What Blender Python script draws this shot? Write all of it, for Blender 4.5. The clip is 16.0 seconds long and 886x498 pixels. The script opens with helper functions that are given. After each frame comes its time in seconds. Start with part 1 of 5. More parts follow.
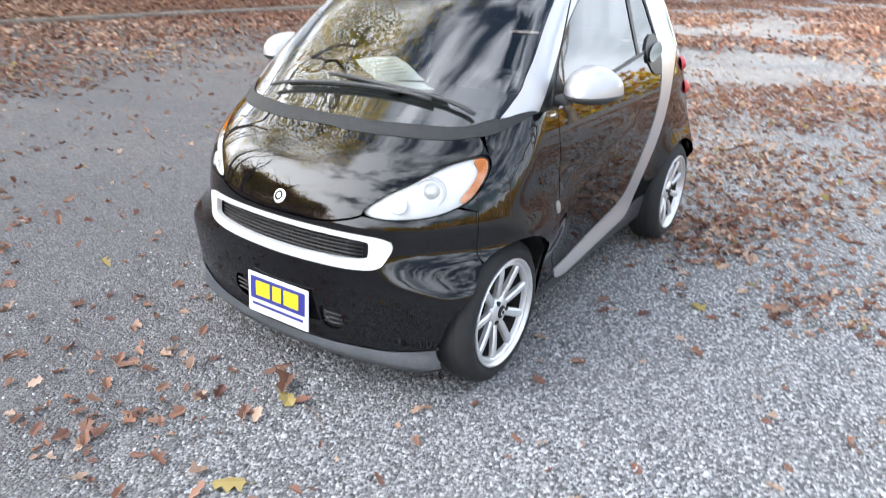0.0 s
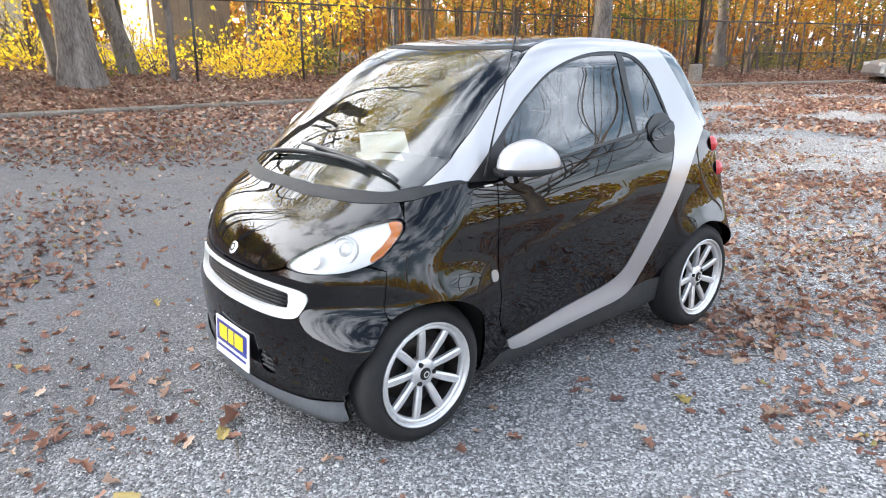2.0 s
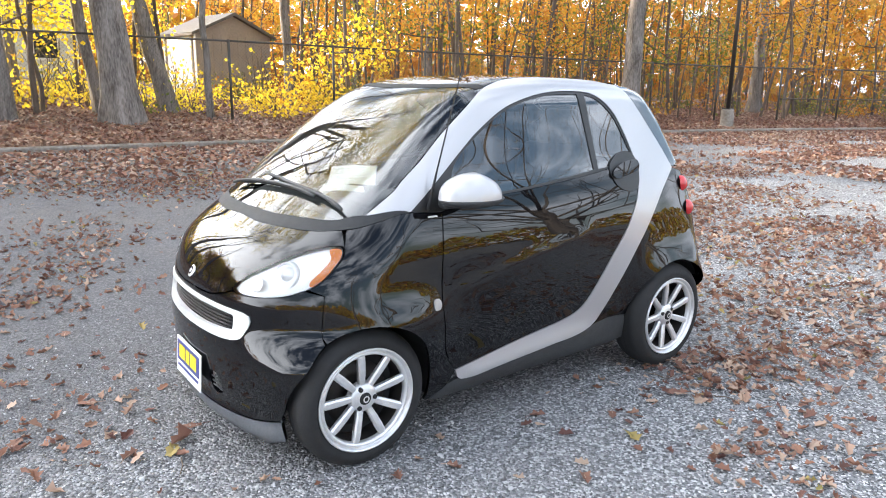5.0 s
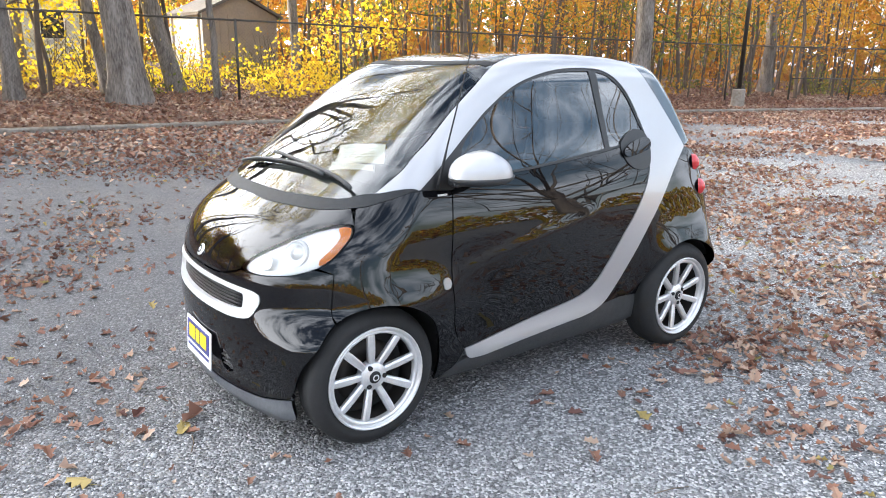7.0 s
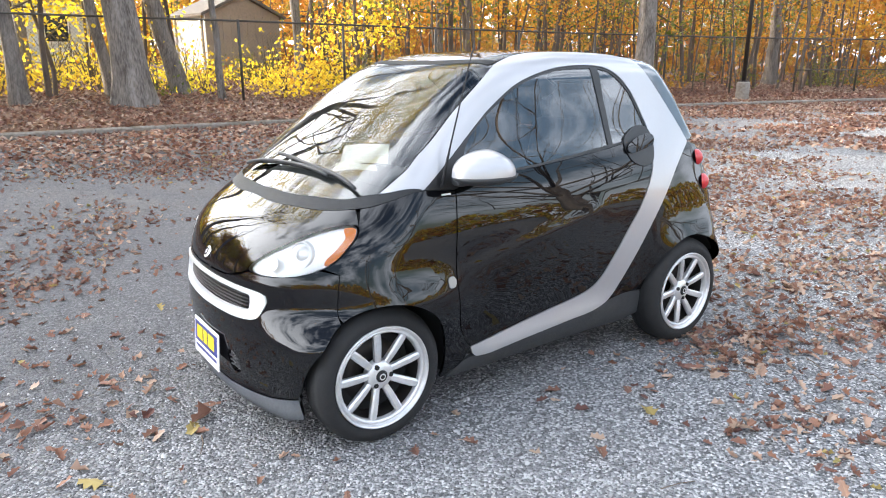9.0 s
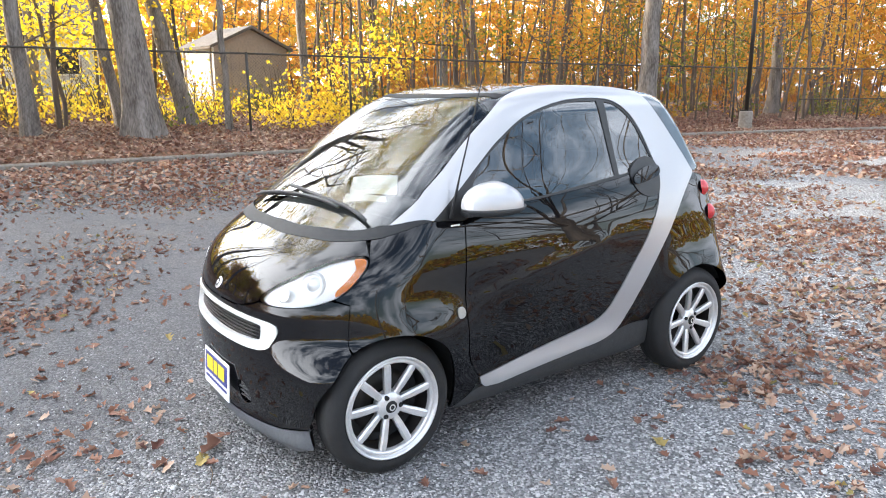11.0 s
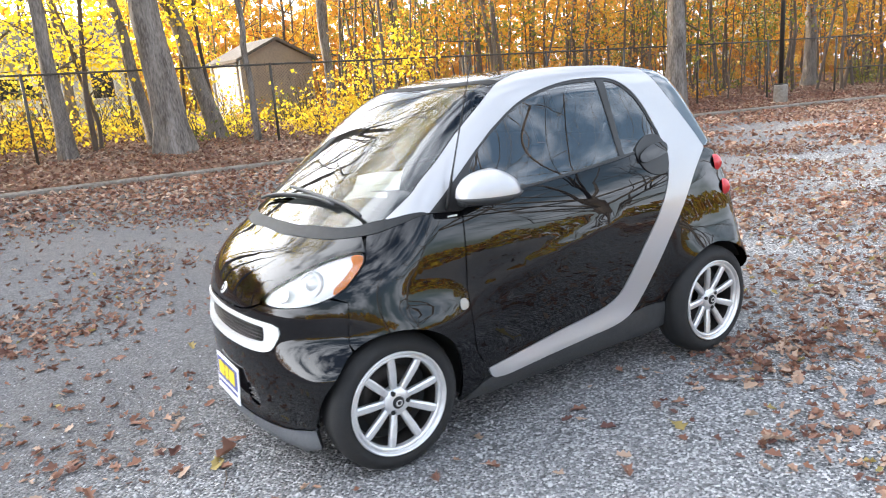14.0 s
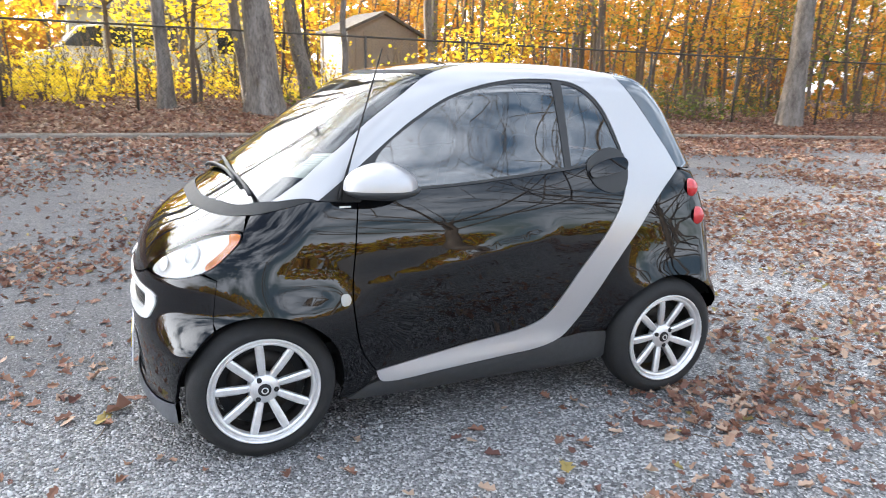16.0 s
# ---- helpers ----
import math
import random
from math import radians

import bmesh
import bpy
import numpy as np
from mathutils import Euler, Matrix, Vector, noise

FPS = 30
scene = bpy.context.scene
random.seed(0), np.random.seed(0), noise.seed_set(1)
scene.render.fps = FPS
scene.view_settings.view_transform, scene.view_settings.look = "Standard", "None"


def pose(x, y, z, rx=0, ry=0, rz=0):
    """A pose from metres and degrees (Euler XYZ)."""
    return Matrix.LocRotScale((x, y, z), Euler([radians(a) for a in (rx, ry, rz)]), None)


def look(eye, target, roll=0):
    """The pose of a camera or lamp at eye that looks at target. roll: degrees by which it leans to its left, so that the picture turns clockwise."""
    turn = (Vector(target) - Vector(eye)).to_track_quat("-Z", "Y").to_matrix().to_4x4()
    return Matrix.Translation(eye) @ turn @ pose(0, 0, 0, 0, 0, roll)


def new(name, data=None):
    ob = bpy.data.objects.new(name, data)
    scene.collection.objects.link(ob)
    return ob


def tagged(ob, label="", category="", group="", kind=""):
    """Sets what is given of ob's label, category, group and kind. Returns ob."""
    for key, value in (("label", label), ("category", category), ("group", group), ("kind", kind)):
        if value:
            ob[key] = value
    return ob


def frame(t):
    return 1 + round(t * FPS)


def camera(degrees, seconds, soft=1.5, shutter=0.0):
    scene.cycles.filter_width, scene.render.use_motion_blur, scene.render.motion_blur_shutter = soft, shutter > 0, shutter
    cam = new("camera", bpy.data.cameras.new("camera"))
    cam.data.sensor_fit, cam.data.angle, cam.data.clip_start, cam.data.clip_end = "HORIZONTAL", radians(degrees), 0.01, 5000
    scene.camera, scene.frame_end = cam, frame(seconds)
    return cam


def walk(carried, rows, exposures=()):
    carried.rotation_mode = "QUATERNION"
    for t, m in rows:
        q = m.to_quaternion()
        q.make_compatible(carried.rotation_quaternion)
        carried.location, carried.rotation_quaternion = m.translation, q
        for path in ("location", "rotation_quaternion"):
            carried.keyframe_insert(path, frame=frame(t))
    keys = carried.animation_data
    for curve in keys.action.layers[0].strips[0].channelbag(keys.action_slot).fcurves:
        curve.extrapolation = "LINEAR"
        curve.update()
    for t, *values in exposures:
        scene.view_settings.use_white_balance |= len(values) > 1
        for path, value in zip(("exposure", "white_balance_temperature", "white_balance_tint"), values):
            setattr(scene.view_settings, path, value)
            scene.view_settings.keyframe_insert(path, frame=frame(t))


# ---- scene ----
cam = camera(65.4, 16.0, soft=1.0, shutter=0.5)
PATH = [
    (0, (-2.054, -1.785, 1.521), (-0.519, -0.772, 0.736), 1.6),
    (0.5, (-1.918, -1.977, 1.488), (-0.434, -0.801, 0.846), 1.1),
    (1, (-1.752, -2.22, 1.513), (-0.36, -0.9, 0.947), 0.0),
    (1.5, (-1.7, -2.49, 1.516), (-0.398, -1.091, 0.927), 2.6),
    (2, (-1.513, -2.574, 1.503), (-0.269, -1.117, 0.931), 0.3),
    (2.5, (-1.364, -2.68, 1.482), (-0.227, -1.137, 0.911), 0.6),
    (3, (-1.284, -2.809, 1.483), (-0.3, -1.189, 0.846), 1.1),
    (3.5, (-1.251, -2.863, 1.484), (-0.199, -1.246, 0.956), 1.6),
    (4, (-1.255, -2.87, 1.489), (-0.139, -1.279, 1.02), 1.2),
    (4.5, (-1.271, -2.87, 1.489), (-0.133, -1.311, 0.966), 0.9),
    (5, (-1.275, -2.875, 1.484), (-0.1, -1.323, 1.024), 0.9),
    (5.2, (-1.274, -2.876, 1.481), (-0.113, -1.326, 0.981), 1.1),
    (7.3, (-1.275, -2.854, 1.47), (-0.126, -1.3, 0.955), 0.8),
    (7.5, (-1.28, -2.852, 1.47), (-0.143, -1.289, 0.958), 1.1),
    (8, (-1.286, -2.857, 1.469), (-0.17, -1.278, 0.959), 0.7),
    (8.5, (-1.28, -2.859, 1.466), (-0.177, -1.276, 0.938), 0.0),
    (9, (-1.278, -2.872, 1.481), (-0.142, -1.31, 0.96), -0.1),
    (9.5, (-1.285, -2.874, 1.486), (-0.131, -1.318, 0.989), 0.2),
    (9.7, (-1.295, -2.871, 1.488), (-0.148, -1.31, 0.992), -0.3),
    (11.8, (-1.307, -2.882, 1.496), (-0.172, -1.288, 1.083), -0.3),
    (12, (-1.302, -2.88, 1.489), (-0.158, -1.293, 1.072), -0.8),
    (12.5, (-1.305, -2.881, 1.486), (-0.166, -1.293, 1.062), -0.5),
    (13, (-1.3, -2.879, 1.482), (-0.164, -1.296, 1.034), 0.1),
    (13.5, (-1.265, -2.927, 1.466), (-0.175, -1.321, 0.985), -0.2),
    (14, (-1.156, -2.949, 1.455), (-0.115, -1.299, 1.014), -4.5),
    (14.5, (-0.923, -2.91, 1.466), (0.136, -1.283, 0.988), -1.6),
    (15, (-0.744, -2.977, 1.469), (0.183, -1.267, 1.001), -1.1),
    (15.5, (-0.56, -3.165, 1.476), (0.322, -1.433, 1.0), 1.5),
    (16, (-0.363, -3.195, 1.449), (0.415, -1.414, 0.976), 1.6),
]
walk(cam, [(t, look(eye, target, roll)) for t, eye, target, roll in PATH])

# ---- world and light ----
SUN_EL, SUN_AZ = 15.0, 122.0          # degrees; azimuth from +x towards +y
sun_to = Vector((math.cos(radians(SUN_AZ)) * math.cos(radians(SUN_EL)), math.sin(radians(SUN_AZ)) * math.cos(radians(SUN_EL)), math.sin(radians(SUN_EL))))
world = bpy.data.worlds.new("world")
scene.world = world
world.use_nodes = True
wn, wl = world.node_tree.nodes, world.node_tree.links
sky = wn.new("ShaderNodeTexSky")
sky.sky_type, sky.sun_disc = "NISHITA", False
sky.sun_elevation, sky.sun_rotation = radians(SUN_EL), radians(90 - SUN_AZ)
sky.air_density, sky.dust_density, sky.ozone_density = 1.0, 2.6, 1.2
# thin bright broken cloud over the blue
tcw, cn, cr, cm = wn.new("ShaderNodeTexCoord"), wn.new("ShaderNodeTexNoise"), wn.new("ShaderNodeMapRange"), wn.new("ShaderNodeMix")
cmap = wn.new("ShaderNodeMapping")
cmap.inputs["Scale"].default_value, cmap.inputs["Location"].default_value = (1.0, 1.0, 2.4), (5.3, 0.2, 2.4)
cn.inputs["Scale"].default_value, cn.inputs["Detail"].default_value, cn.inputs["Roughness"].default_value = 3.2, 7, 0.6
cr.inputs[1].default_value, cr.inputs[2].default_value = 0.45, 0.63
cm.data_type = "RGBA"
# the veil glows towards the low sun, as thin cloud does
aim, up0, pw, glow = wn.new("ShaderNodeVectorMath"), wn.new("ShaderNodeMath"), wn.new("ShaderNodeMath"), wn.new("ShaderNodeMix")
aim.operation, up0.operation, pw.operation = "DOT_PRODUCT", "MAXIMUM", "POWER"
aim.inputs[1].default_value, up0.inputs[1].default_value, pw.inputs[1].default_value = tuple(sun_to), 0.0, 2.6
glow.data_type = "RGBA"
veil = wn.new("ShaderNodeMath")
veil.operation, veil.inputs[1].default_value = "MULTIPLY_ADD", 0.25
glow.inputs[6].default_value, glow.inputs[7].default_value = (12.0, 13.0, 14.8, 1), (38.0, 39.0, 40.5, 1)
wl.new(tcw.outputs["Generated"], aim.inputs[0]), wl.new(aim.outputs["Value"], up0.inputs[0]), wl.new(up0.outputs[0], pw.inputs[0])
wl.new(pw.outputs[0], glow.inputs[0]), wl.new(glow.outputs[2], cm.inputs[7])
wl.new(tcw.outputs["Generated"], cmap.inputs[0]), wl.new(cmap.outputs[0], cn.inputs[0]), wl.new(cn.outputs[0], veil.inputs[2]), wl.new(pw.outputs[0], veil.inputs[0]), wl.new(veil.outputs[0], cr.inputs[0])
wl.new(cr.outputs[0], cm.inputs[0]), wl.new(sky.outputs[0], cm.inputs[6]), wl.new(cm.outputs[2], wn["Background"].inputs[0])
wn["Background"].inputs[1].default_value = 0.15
sun = new("sun", bpy.data.lights.new("sun", "SUN"))
sun.data.energy, sun.data.angle, sun.data.color = 6.0, radians(0.6), (1.0, 0.80, 0.56)
sun.matrix_world = sun_to.to_track_quat("Z", "Y").to_matrix().to_4x4()
scene.view_settings.exposure = 1.24


# ---- materials ----
def material(name, color, rough=0.5, metal=0.0, vary=0.0, scale=20.0, bump=0.0, bump_scale=120.0, coat=0.0, color2=None, island=0.0, translucent=0.0, spec=0.5, stretch=(1, 1, 1), rough_vary=0.0):
    m = bpy.data.materials.new(name)
    m.use_nodes = True
    n, l = m.node_tree.nodes, m.node_tree.links
    b = n["Principled BSDF"]
    b.inputs["Roughness"].default_value, b.inputs["Metallic"].default_value = rough, metal
    b.inputs["Coat Weight"].default_value, b.inputs["Coat Roughness"].default_value = coat, 0.012
    b.inputs["Specular IOR Level"].default_value = spec
    tc = n.new("ShaderNodeTexCoord")
    mp = n.new("ShaderNodeMapping")
    mp.inputs["Scale"].default_value = stretch
    l.new(tc.outputs["Object"], mp.inputs[0])
    c2 = color2 or tuple(c * (1 - vary) for c in color)
    na, nb = n.new("ShaderNodeTexNoise"), n.new("ShaderNodeTexNoise")
    na.inputs["Scale"].default_value, nb.inputs["Scale"].default_value = scale, scale * 7.3
    na.inputs["Detail"].default_value = nb.inputs["Detail"].default_value = 5
    l.new(mp.outputs[0], na.inputs[0]), l.new(mp.outputs[0], nb.inputs[0])
    add = n.new("ShaderNodeMath")
    add.operation = "ADD"
    l.new(na.outputs[0], add.inputs[0]), l.new(nb.outputs[0], add.inputs[1])
    rng = n.new("ShaderNodeMapRange")
    rng.inputs[1].default_value, rng.inputs[2].default_value = 0.75, 1.25
    l.new(add.outputs[0], rng.inputs[0])
    mix = n.new("ShaderNodeMix")
    mix.data_type = "RGBA"
    mix.inputs[6].default_value, mix.inputs[7].default_value = (*color, 1), (*c2, 1)
    fac = rng.outputs[0]
    if island:
        geo = n.new("ShaderNodeNewGeometry")
        mm = n.new("ShaderNodeMix")
        mm.inputs[0].default_value = island
        l.new(rng.outputs[0], mm.inputs[2]), l.new(geo.outputs["Random Per Island"], mm.inputs[3])
        fac = mm.outputs[0]
    l.new(fac, mix.inputs[0])
    l.new(mix.outputs[2], b.inputs["Base Color"])
    if rough_vary:
        rr = n.new("ShaderNodeMapRange")
        rr.inputs[3].default_value, rr.inputs[4].default_value = rough, rough + rough_vary
        l.new(na.outputs[0], rr.inputs[0]), l.new(rr.outputs[0], b.inputs["Roughness"])
    if bump:
        nc, bp = n.new("ShaderNodeTexNoise"), n.new("ShaderNodeBump")
        nc.inputs["Scale"].default_value, nc.inputs["Detail"].default_value = bump_scale, 4
        bp.inputs["Strength"].default_value, bp.inputs["Distance"].default_value = bump, 0.02
        l.new(mp.outputs[0], nc.inputs[0]), l.new(nc.outputs[0], bp.inputs["Height"]), l.new(bp.outputs[0], b.inputs["Normal"])
    if translucent:
        tr, ms = n.new("ShaderNodeBsdfTranslucent"), n.new("ShaderNodeMixShader")
        l.new(mix.outputs[2], tr.inputs[0])
        ms.inputs[0].default_value = translucent
        l.new(b.outputs[0], ms.inputs[1]), l.new(tr.outputs[0], ms.inputs[2]), l.new(ms.outputs[0], n["Material Output"].inputs[0])
    return m


def leaf_material(name, stops, translucent=0.4, rough=0.6, single=0.55):
    """Leaves: one colour an island out of the stops."""
    m = bpy.data.materials.new(name)
    m.use_nodes = True
    n, l = m.node_tree.nodes, m.node_tree.links
    b = n["Principled BSDF"]
    b.inputs["Roughness"].default_value = rough
    geo, ramp = n.new("ShaderNodeNewGeometry"), n.new("ShaderNodeValToRGB")
    e = ramp.color_ramp.elements
    while len(e) < len(stops):
        e.new(0.5)
    for i, c in enumerate(stops):
        e[i].position, e[i].color = i / (len(stops) - 1), (*c, 1)
    tc, no, add = n.new("ShaderNodeTexCoord"), n.new("ShaderNodeTexNoise"), n.new("ShaderNodeMath")
    no.inputs["Scale"].default_value = 0.35
    l.new(tc.outputs["Object"], no.inputs[0])
    add.operation = "MULTIPLY_ADD"
    add.inputs[1].default_value = single
    l.new(geo.outputs["Random Per Island"], add.inputs[0])
    sh = n.new("ShaderNodeMath")
    sh.operation = "MULTIPLY_ADD"
    sh.inputs[1].default_value, sh.inputs[2].default_value = 1.1, -0.32
    l.new(no.outputs[0], sh.inputs[0]), l.new(sh.outputs[0], add.inputs[2])
    l.new(add.outputs[0], ramp.inputs[0]), l.new(ramp.outputs[0], b.inputs["Base Color"])
    if translucent:
        tr, ms = n.new("ShaderNodeBsdfTranslucent"), n.new("ShaderNodeMixShader")
        l.new(ramp.outputs[0], tr.inputs[0])
        ms.inputs[0].default_value = translucent
        l.new(b.outputs[0], ms.inputs[1]), l.new(tr.outputs[0], ms.inputs[2]), l.new(ms.outputs[0], n["Material Output"].inputs[0])
    return m


def glass_material(name, tint, ior=1.5, rough=0.0):
    m = bpy.data.materials.new(name)
    m.use_nodes = True
    n, l = m.node_tree.nodes, m.node_tree.links
    n.remove(n["Principled BSDF"])
    t, g, f, ms = n.new("ShaderNodeBsdfTransparent"), n.new("ShaderNodeBsdfGlossy"), n.new("ShaderNodeFresnel"), n.new("ShaderNodeMixShader")
    t.inputs[0].default_value = (*tint, 1)
    g.inputs["Roughness"].default_value = rough
    f.inputs["IOR"].default_value = ior
    l.new(f.outputs[0], ms.inputs[0]), l.new(t.outputs[0], ms.inputs[1]), l.new(g.outputs[0], ms.inputs[2]), l.new(ms.outputs[0], n["Material Output"].inputs[0])
    return m


def gravel_material():
    """Crushed grey stone pressed into old asphalt, with sandy and leaf-dusted patches."""
    m = bpy.data.materials.new("gravel")
    m.use_nodes = True
    n, l = m.node_tree.nodes, m.node_tree.links
    b = n["Principled BSDF"]
    b.inputs["Roughness"].default_value = 0.9
    b.inputs["Specular IOR Level"].default_value = 0.3
    tc = n.new("ShaderNodeTexCoord")
    v = n.new("ShaderNodeTexVoronoi")
    v.inputs["Scale"].default_value, v.inputs["Randomness"].default_value = 96, 1
    l.new(tc.outputs["Object"], v.inputs[0])
    ramp = n.new("ShaderNodeValToRGB")
    for i, (p, c) in enumerate(((0.0, (0.055, 0.058, 0.064)), (0.4, (0.172, 0.177, 0.187)), (0.72, (0.325, 0.328, 0.338)), (1.0, (0.66, 0.66, 0.665)))):
        if i > 1:
            ramp.color_ramp.elements.new(p)
        ramp.color_ramp.elements[i].position, ramp.color_ramp.elements[i].color = p, (*c, 1)
    sep = n.new("ShaderNodeSeparateColor")
    l.new(v.outputs["Color"], sep.inputs[0]), l.new(sep.outputs[0], ramp.inputs[0])
    def noise_range(scale, lo, hi, detail=6):
        a, r = n.new("ShaderNodeTexNoise"), n.new("ShaderNodeMapRange")
        a.inputs["Scale"].default_value, a.inputs["Detail"].default_value, a.inputs["Roughness"].default_value = scale, detail, 0.62
        l.new(tc.outputs["Object"], a.inputs[0])
        r.inputs[1].default_value, r.inputs[2].default_value = lo, hi
        l.new(a.outputs[0], r.inputs[0])
        return r.outputs[0]
    def mixed(fac, a, color, amount=1.0):
        x = n.new("ShaderNodeMix")
        x.data_type = "RGBA"
        x.inputs[7].default_value = (*color, 1)
        k = n.new("ShaderNodeMath")
        k.operation = "MULTIPLY"
        k.inputs[1].default_value = amount
        l.new(fac, k.inputs[0]), l.new(k.outputs[0], x.inputs[0]), l.new(a, x.inputs[6])
        return x.outputs[2]
    c = mixed(noise_range(0.55, 0.42, 0.68), ramp.outputs[0], (0.18, 0.178, 0.18), 0.45)
    c = mixed(noise_range(1.7, 0.52, 0.75), c, (0.28, 0.275, 0.268), 0.4)
    c = mixed(noise_range(40, 0.5, 0.8), c, (0.12, 0.10, 0.085), 0.5)
    # an older, dirt-packed stretch of the lot, its colour also darkened for tree shade
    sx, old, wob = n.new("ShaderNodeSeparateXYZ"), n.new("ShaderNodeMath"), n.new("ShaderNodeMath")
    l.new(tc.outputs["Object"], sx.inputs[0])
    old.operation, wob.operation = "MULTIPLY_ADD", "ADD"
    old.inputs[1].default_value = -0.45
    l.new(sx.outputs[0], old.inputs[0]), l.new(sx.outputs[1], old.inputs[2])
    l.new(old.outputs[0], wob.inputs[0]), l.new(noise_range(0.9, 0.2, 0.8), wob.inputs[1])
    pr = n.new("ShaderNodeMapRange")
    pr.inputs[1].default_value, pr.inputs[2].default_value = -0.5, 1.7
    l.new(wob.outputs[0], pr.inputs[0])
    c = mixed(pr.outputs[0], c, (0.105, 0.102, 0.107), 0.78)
    l.new(c, b.inputs["Base Color"])
    bp = n.new("ShaderNodeBump")
    bp.invert = True
    bp.inputs["Strength"].default_value, bp.inputs["Distance"].default_value = 1.0, 0.014
    l.new(v.outputs["Distance"], bp.inputs["Height"])
    bp2 = n.new("ShaderNodeBump")
    bp2.inputs["Strength"].default_value, bp2.inputs["Distance"].default_value = 0.5, 0.05
    l.new(noise_range(6, 0.3, 0.7), bp2.inputs["Height"]), l.new(bp.outputs[0], bp2.inputs["Normal"]), l.new(bp2.outputs[0], b.inputs["Normal"])
    return m


GRAVEL = gravel_material()
LITTER = material("leaf_litter", (0.20, 0.115, 0.075), 0.9, color2=(0.085, 0.05, 0.035), scale=3, bump=0.8, bump_scale=40)
STONE = material("stone_chips", (0.52, 0.525, 0.53), 0.85, color2=(0.12, 0.122, 0.127), scale=30, island=0.8)
PAINT = material("black_paint", (0.004, 0.004, 0.005), 0.35, vary=0.2, scale=6, coat=1.0, spec=0.0)
SILVER = material("silver_paint", (0.45, 0.445, 0.455), 0.34, metal=0.5, vary=0.08, scale=400, coat=0.6)
BRIGHT = material("bright_trim", (0.80, 0.80, 0.79), 0.3, metal=0.4, vary=0.1, scale=60)
ALLOY = material("alloy", (0.75, 0.75, 0.76), 0.27, metal=0.65, vary=0.15, scale=30, rough_vary=0.15)
RUBBER = material("tyre_rubber", (0.016, 0.016, 0.017), 0.8, vary=0.35, scale=25, bump=0.15, bump_scale=200)
PLASTIC = material("dark_plastic", (0.045, 0.047, 0.05), 0.55, vary=0.25, scale=40, bump=0.08, bump_scale=600)
TRIM = material("black_trim", (0.014, 0.014, 0.015), 0.4, vary=0.2, scale=40, bump=0.05, bump_scale=500)
SCUTTLE = material("scuttle_plastic", (0.030, 0.031, 0.033), 0.62, vary=0.25, scale=30, bump=0.06, bump_scale=500, spec=0.22)
HATCH = material("hatch_glass", (0.10, 0.115, 0.13), 0.06, vary=0.15, scale=4, coat=1.0)
SKIRT = material("grey_plastic", (0.07, 0.075, 0.083), 0.45, vary=0.3, scale=12, bump=0.08, bump_scale=500)
DARK = material("dark_cavity", (0.012, 0.012, 0.013), 0.8, vary=0.3)
SEAT = material("seat_cloth", (0.045, 0.045, 0.05), 0.9, vary=0.3, scale=60, bump=0.2, bump_scale=300)
DASH = material("dash_plastic", (0.05, 0.05, 0.052), 0.7, vary=0.2, scale=80, bump=0.15, bump_scale=400)
PAPER = material("paper", (0.80, 0.82, 0.78), 0.8, vary=0.06, scale=10)
PRINT = material("pale_print", (0.52, 0.56, 0.53), 0.8, vary=0.1)
AMBER = material("amber_lens", (0.80, 0.24, 0.02), 0.15, vary=0.2, scale=90, coat=1.0)
RED = material("red_lens", (0.55, 0.015, 0.02), 0.12, vary=0.3, scale=60, coat=1.0)
LAMPBOWL = material("lamp_reflector", (0.94, 0.94, 0.93), 0.4, metal=0.1, vary=0.1, scale=30)
PLATE_WHITE = material("plate_white", (0.78, 0.78, 0.80), 0.4, vary=0.05)
PLATE_BLUE = material("plate_blue", (0.03, 0.035, 0.22), 0.4, vary=0.1)
PLATE_YELLOW = material("plate_yellow", (0.80, 0.62, 0.02), 0.4, vary=0.08)
WINDSCREEN = glass_material("windscreen_glass", (0.80, 0.84, 0.82), 2.0)
SIDE_GLASS = glass_material("side_glass", (0.20, 0.22, 0.22), 2.4)
CLEAR = glass_material("lamp_glass", (0.98, 0.98, 0.98), 1.45)
BARK = material("bark", (0.25, 0.222, 0.20), 0.95, color2=(0.075, 0.062, 0.053), scale=5, bump=1.0, bump_scale=14, stretch=(1, 1, 0.22))
BARK_THIN = material("thin_bark", (0.16, 0.12, 0.09), 0.95, color2=(0.055, 0.042, 0.034), scale=3, stretch=(1, 1, 0.3), island=0.5)
YELLOW_LEAVES = leaf_material("yellow_leaves", ((0.50, 0.42, 0.03), (0.72, 0.56, 0.03), (0.82, 0.62, 0.05), (0.66, 0.38, 0.03)), 0.6)
ORANGE_LEAVES = leaf_material("orange_leaves", ((0.30, 0.24, 0.03), (0.52, 0.30, 0.03), (0.46, 0.18, 0.02), (0.25, 0.09, 0.02)), 0.5)
GREEN_LEAVES = leaf_material("green_leaves", ((0.05, 0.09, 0.015), (0.10, 0.13, 0.02), (0.20, 0.19, 0.03), (0.32, 0.24, 0.04)), 0.4)
FALLEN = leaf_material("fallen_leaves", ((0.05, 0.03, 0.025), (0.15, 0.075, 0.055), (0.24, 0.115, 0.07), (0.10, 0.042, 0.034), (0.25, 0.13, 0.085), (0.38, 0.27, 0.20)), 0.12, 0.75, 0.85)
FALLEN_YELLOW = leaf_material("fallen_yellow", ((0.26, 0.21, 0.07), (0.32, 0.24, 0.08), (0.20, 0.18, 0.06)), 0.2, 0.7)
TWIG = material("twigs", (0.18, 0.13, 0.09), 0.9, color2=(0.08, 0.06, 0.045), island=0.6)
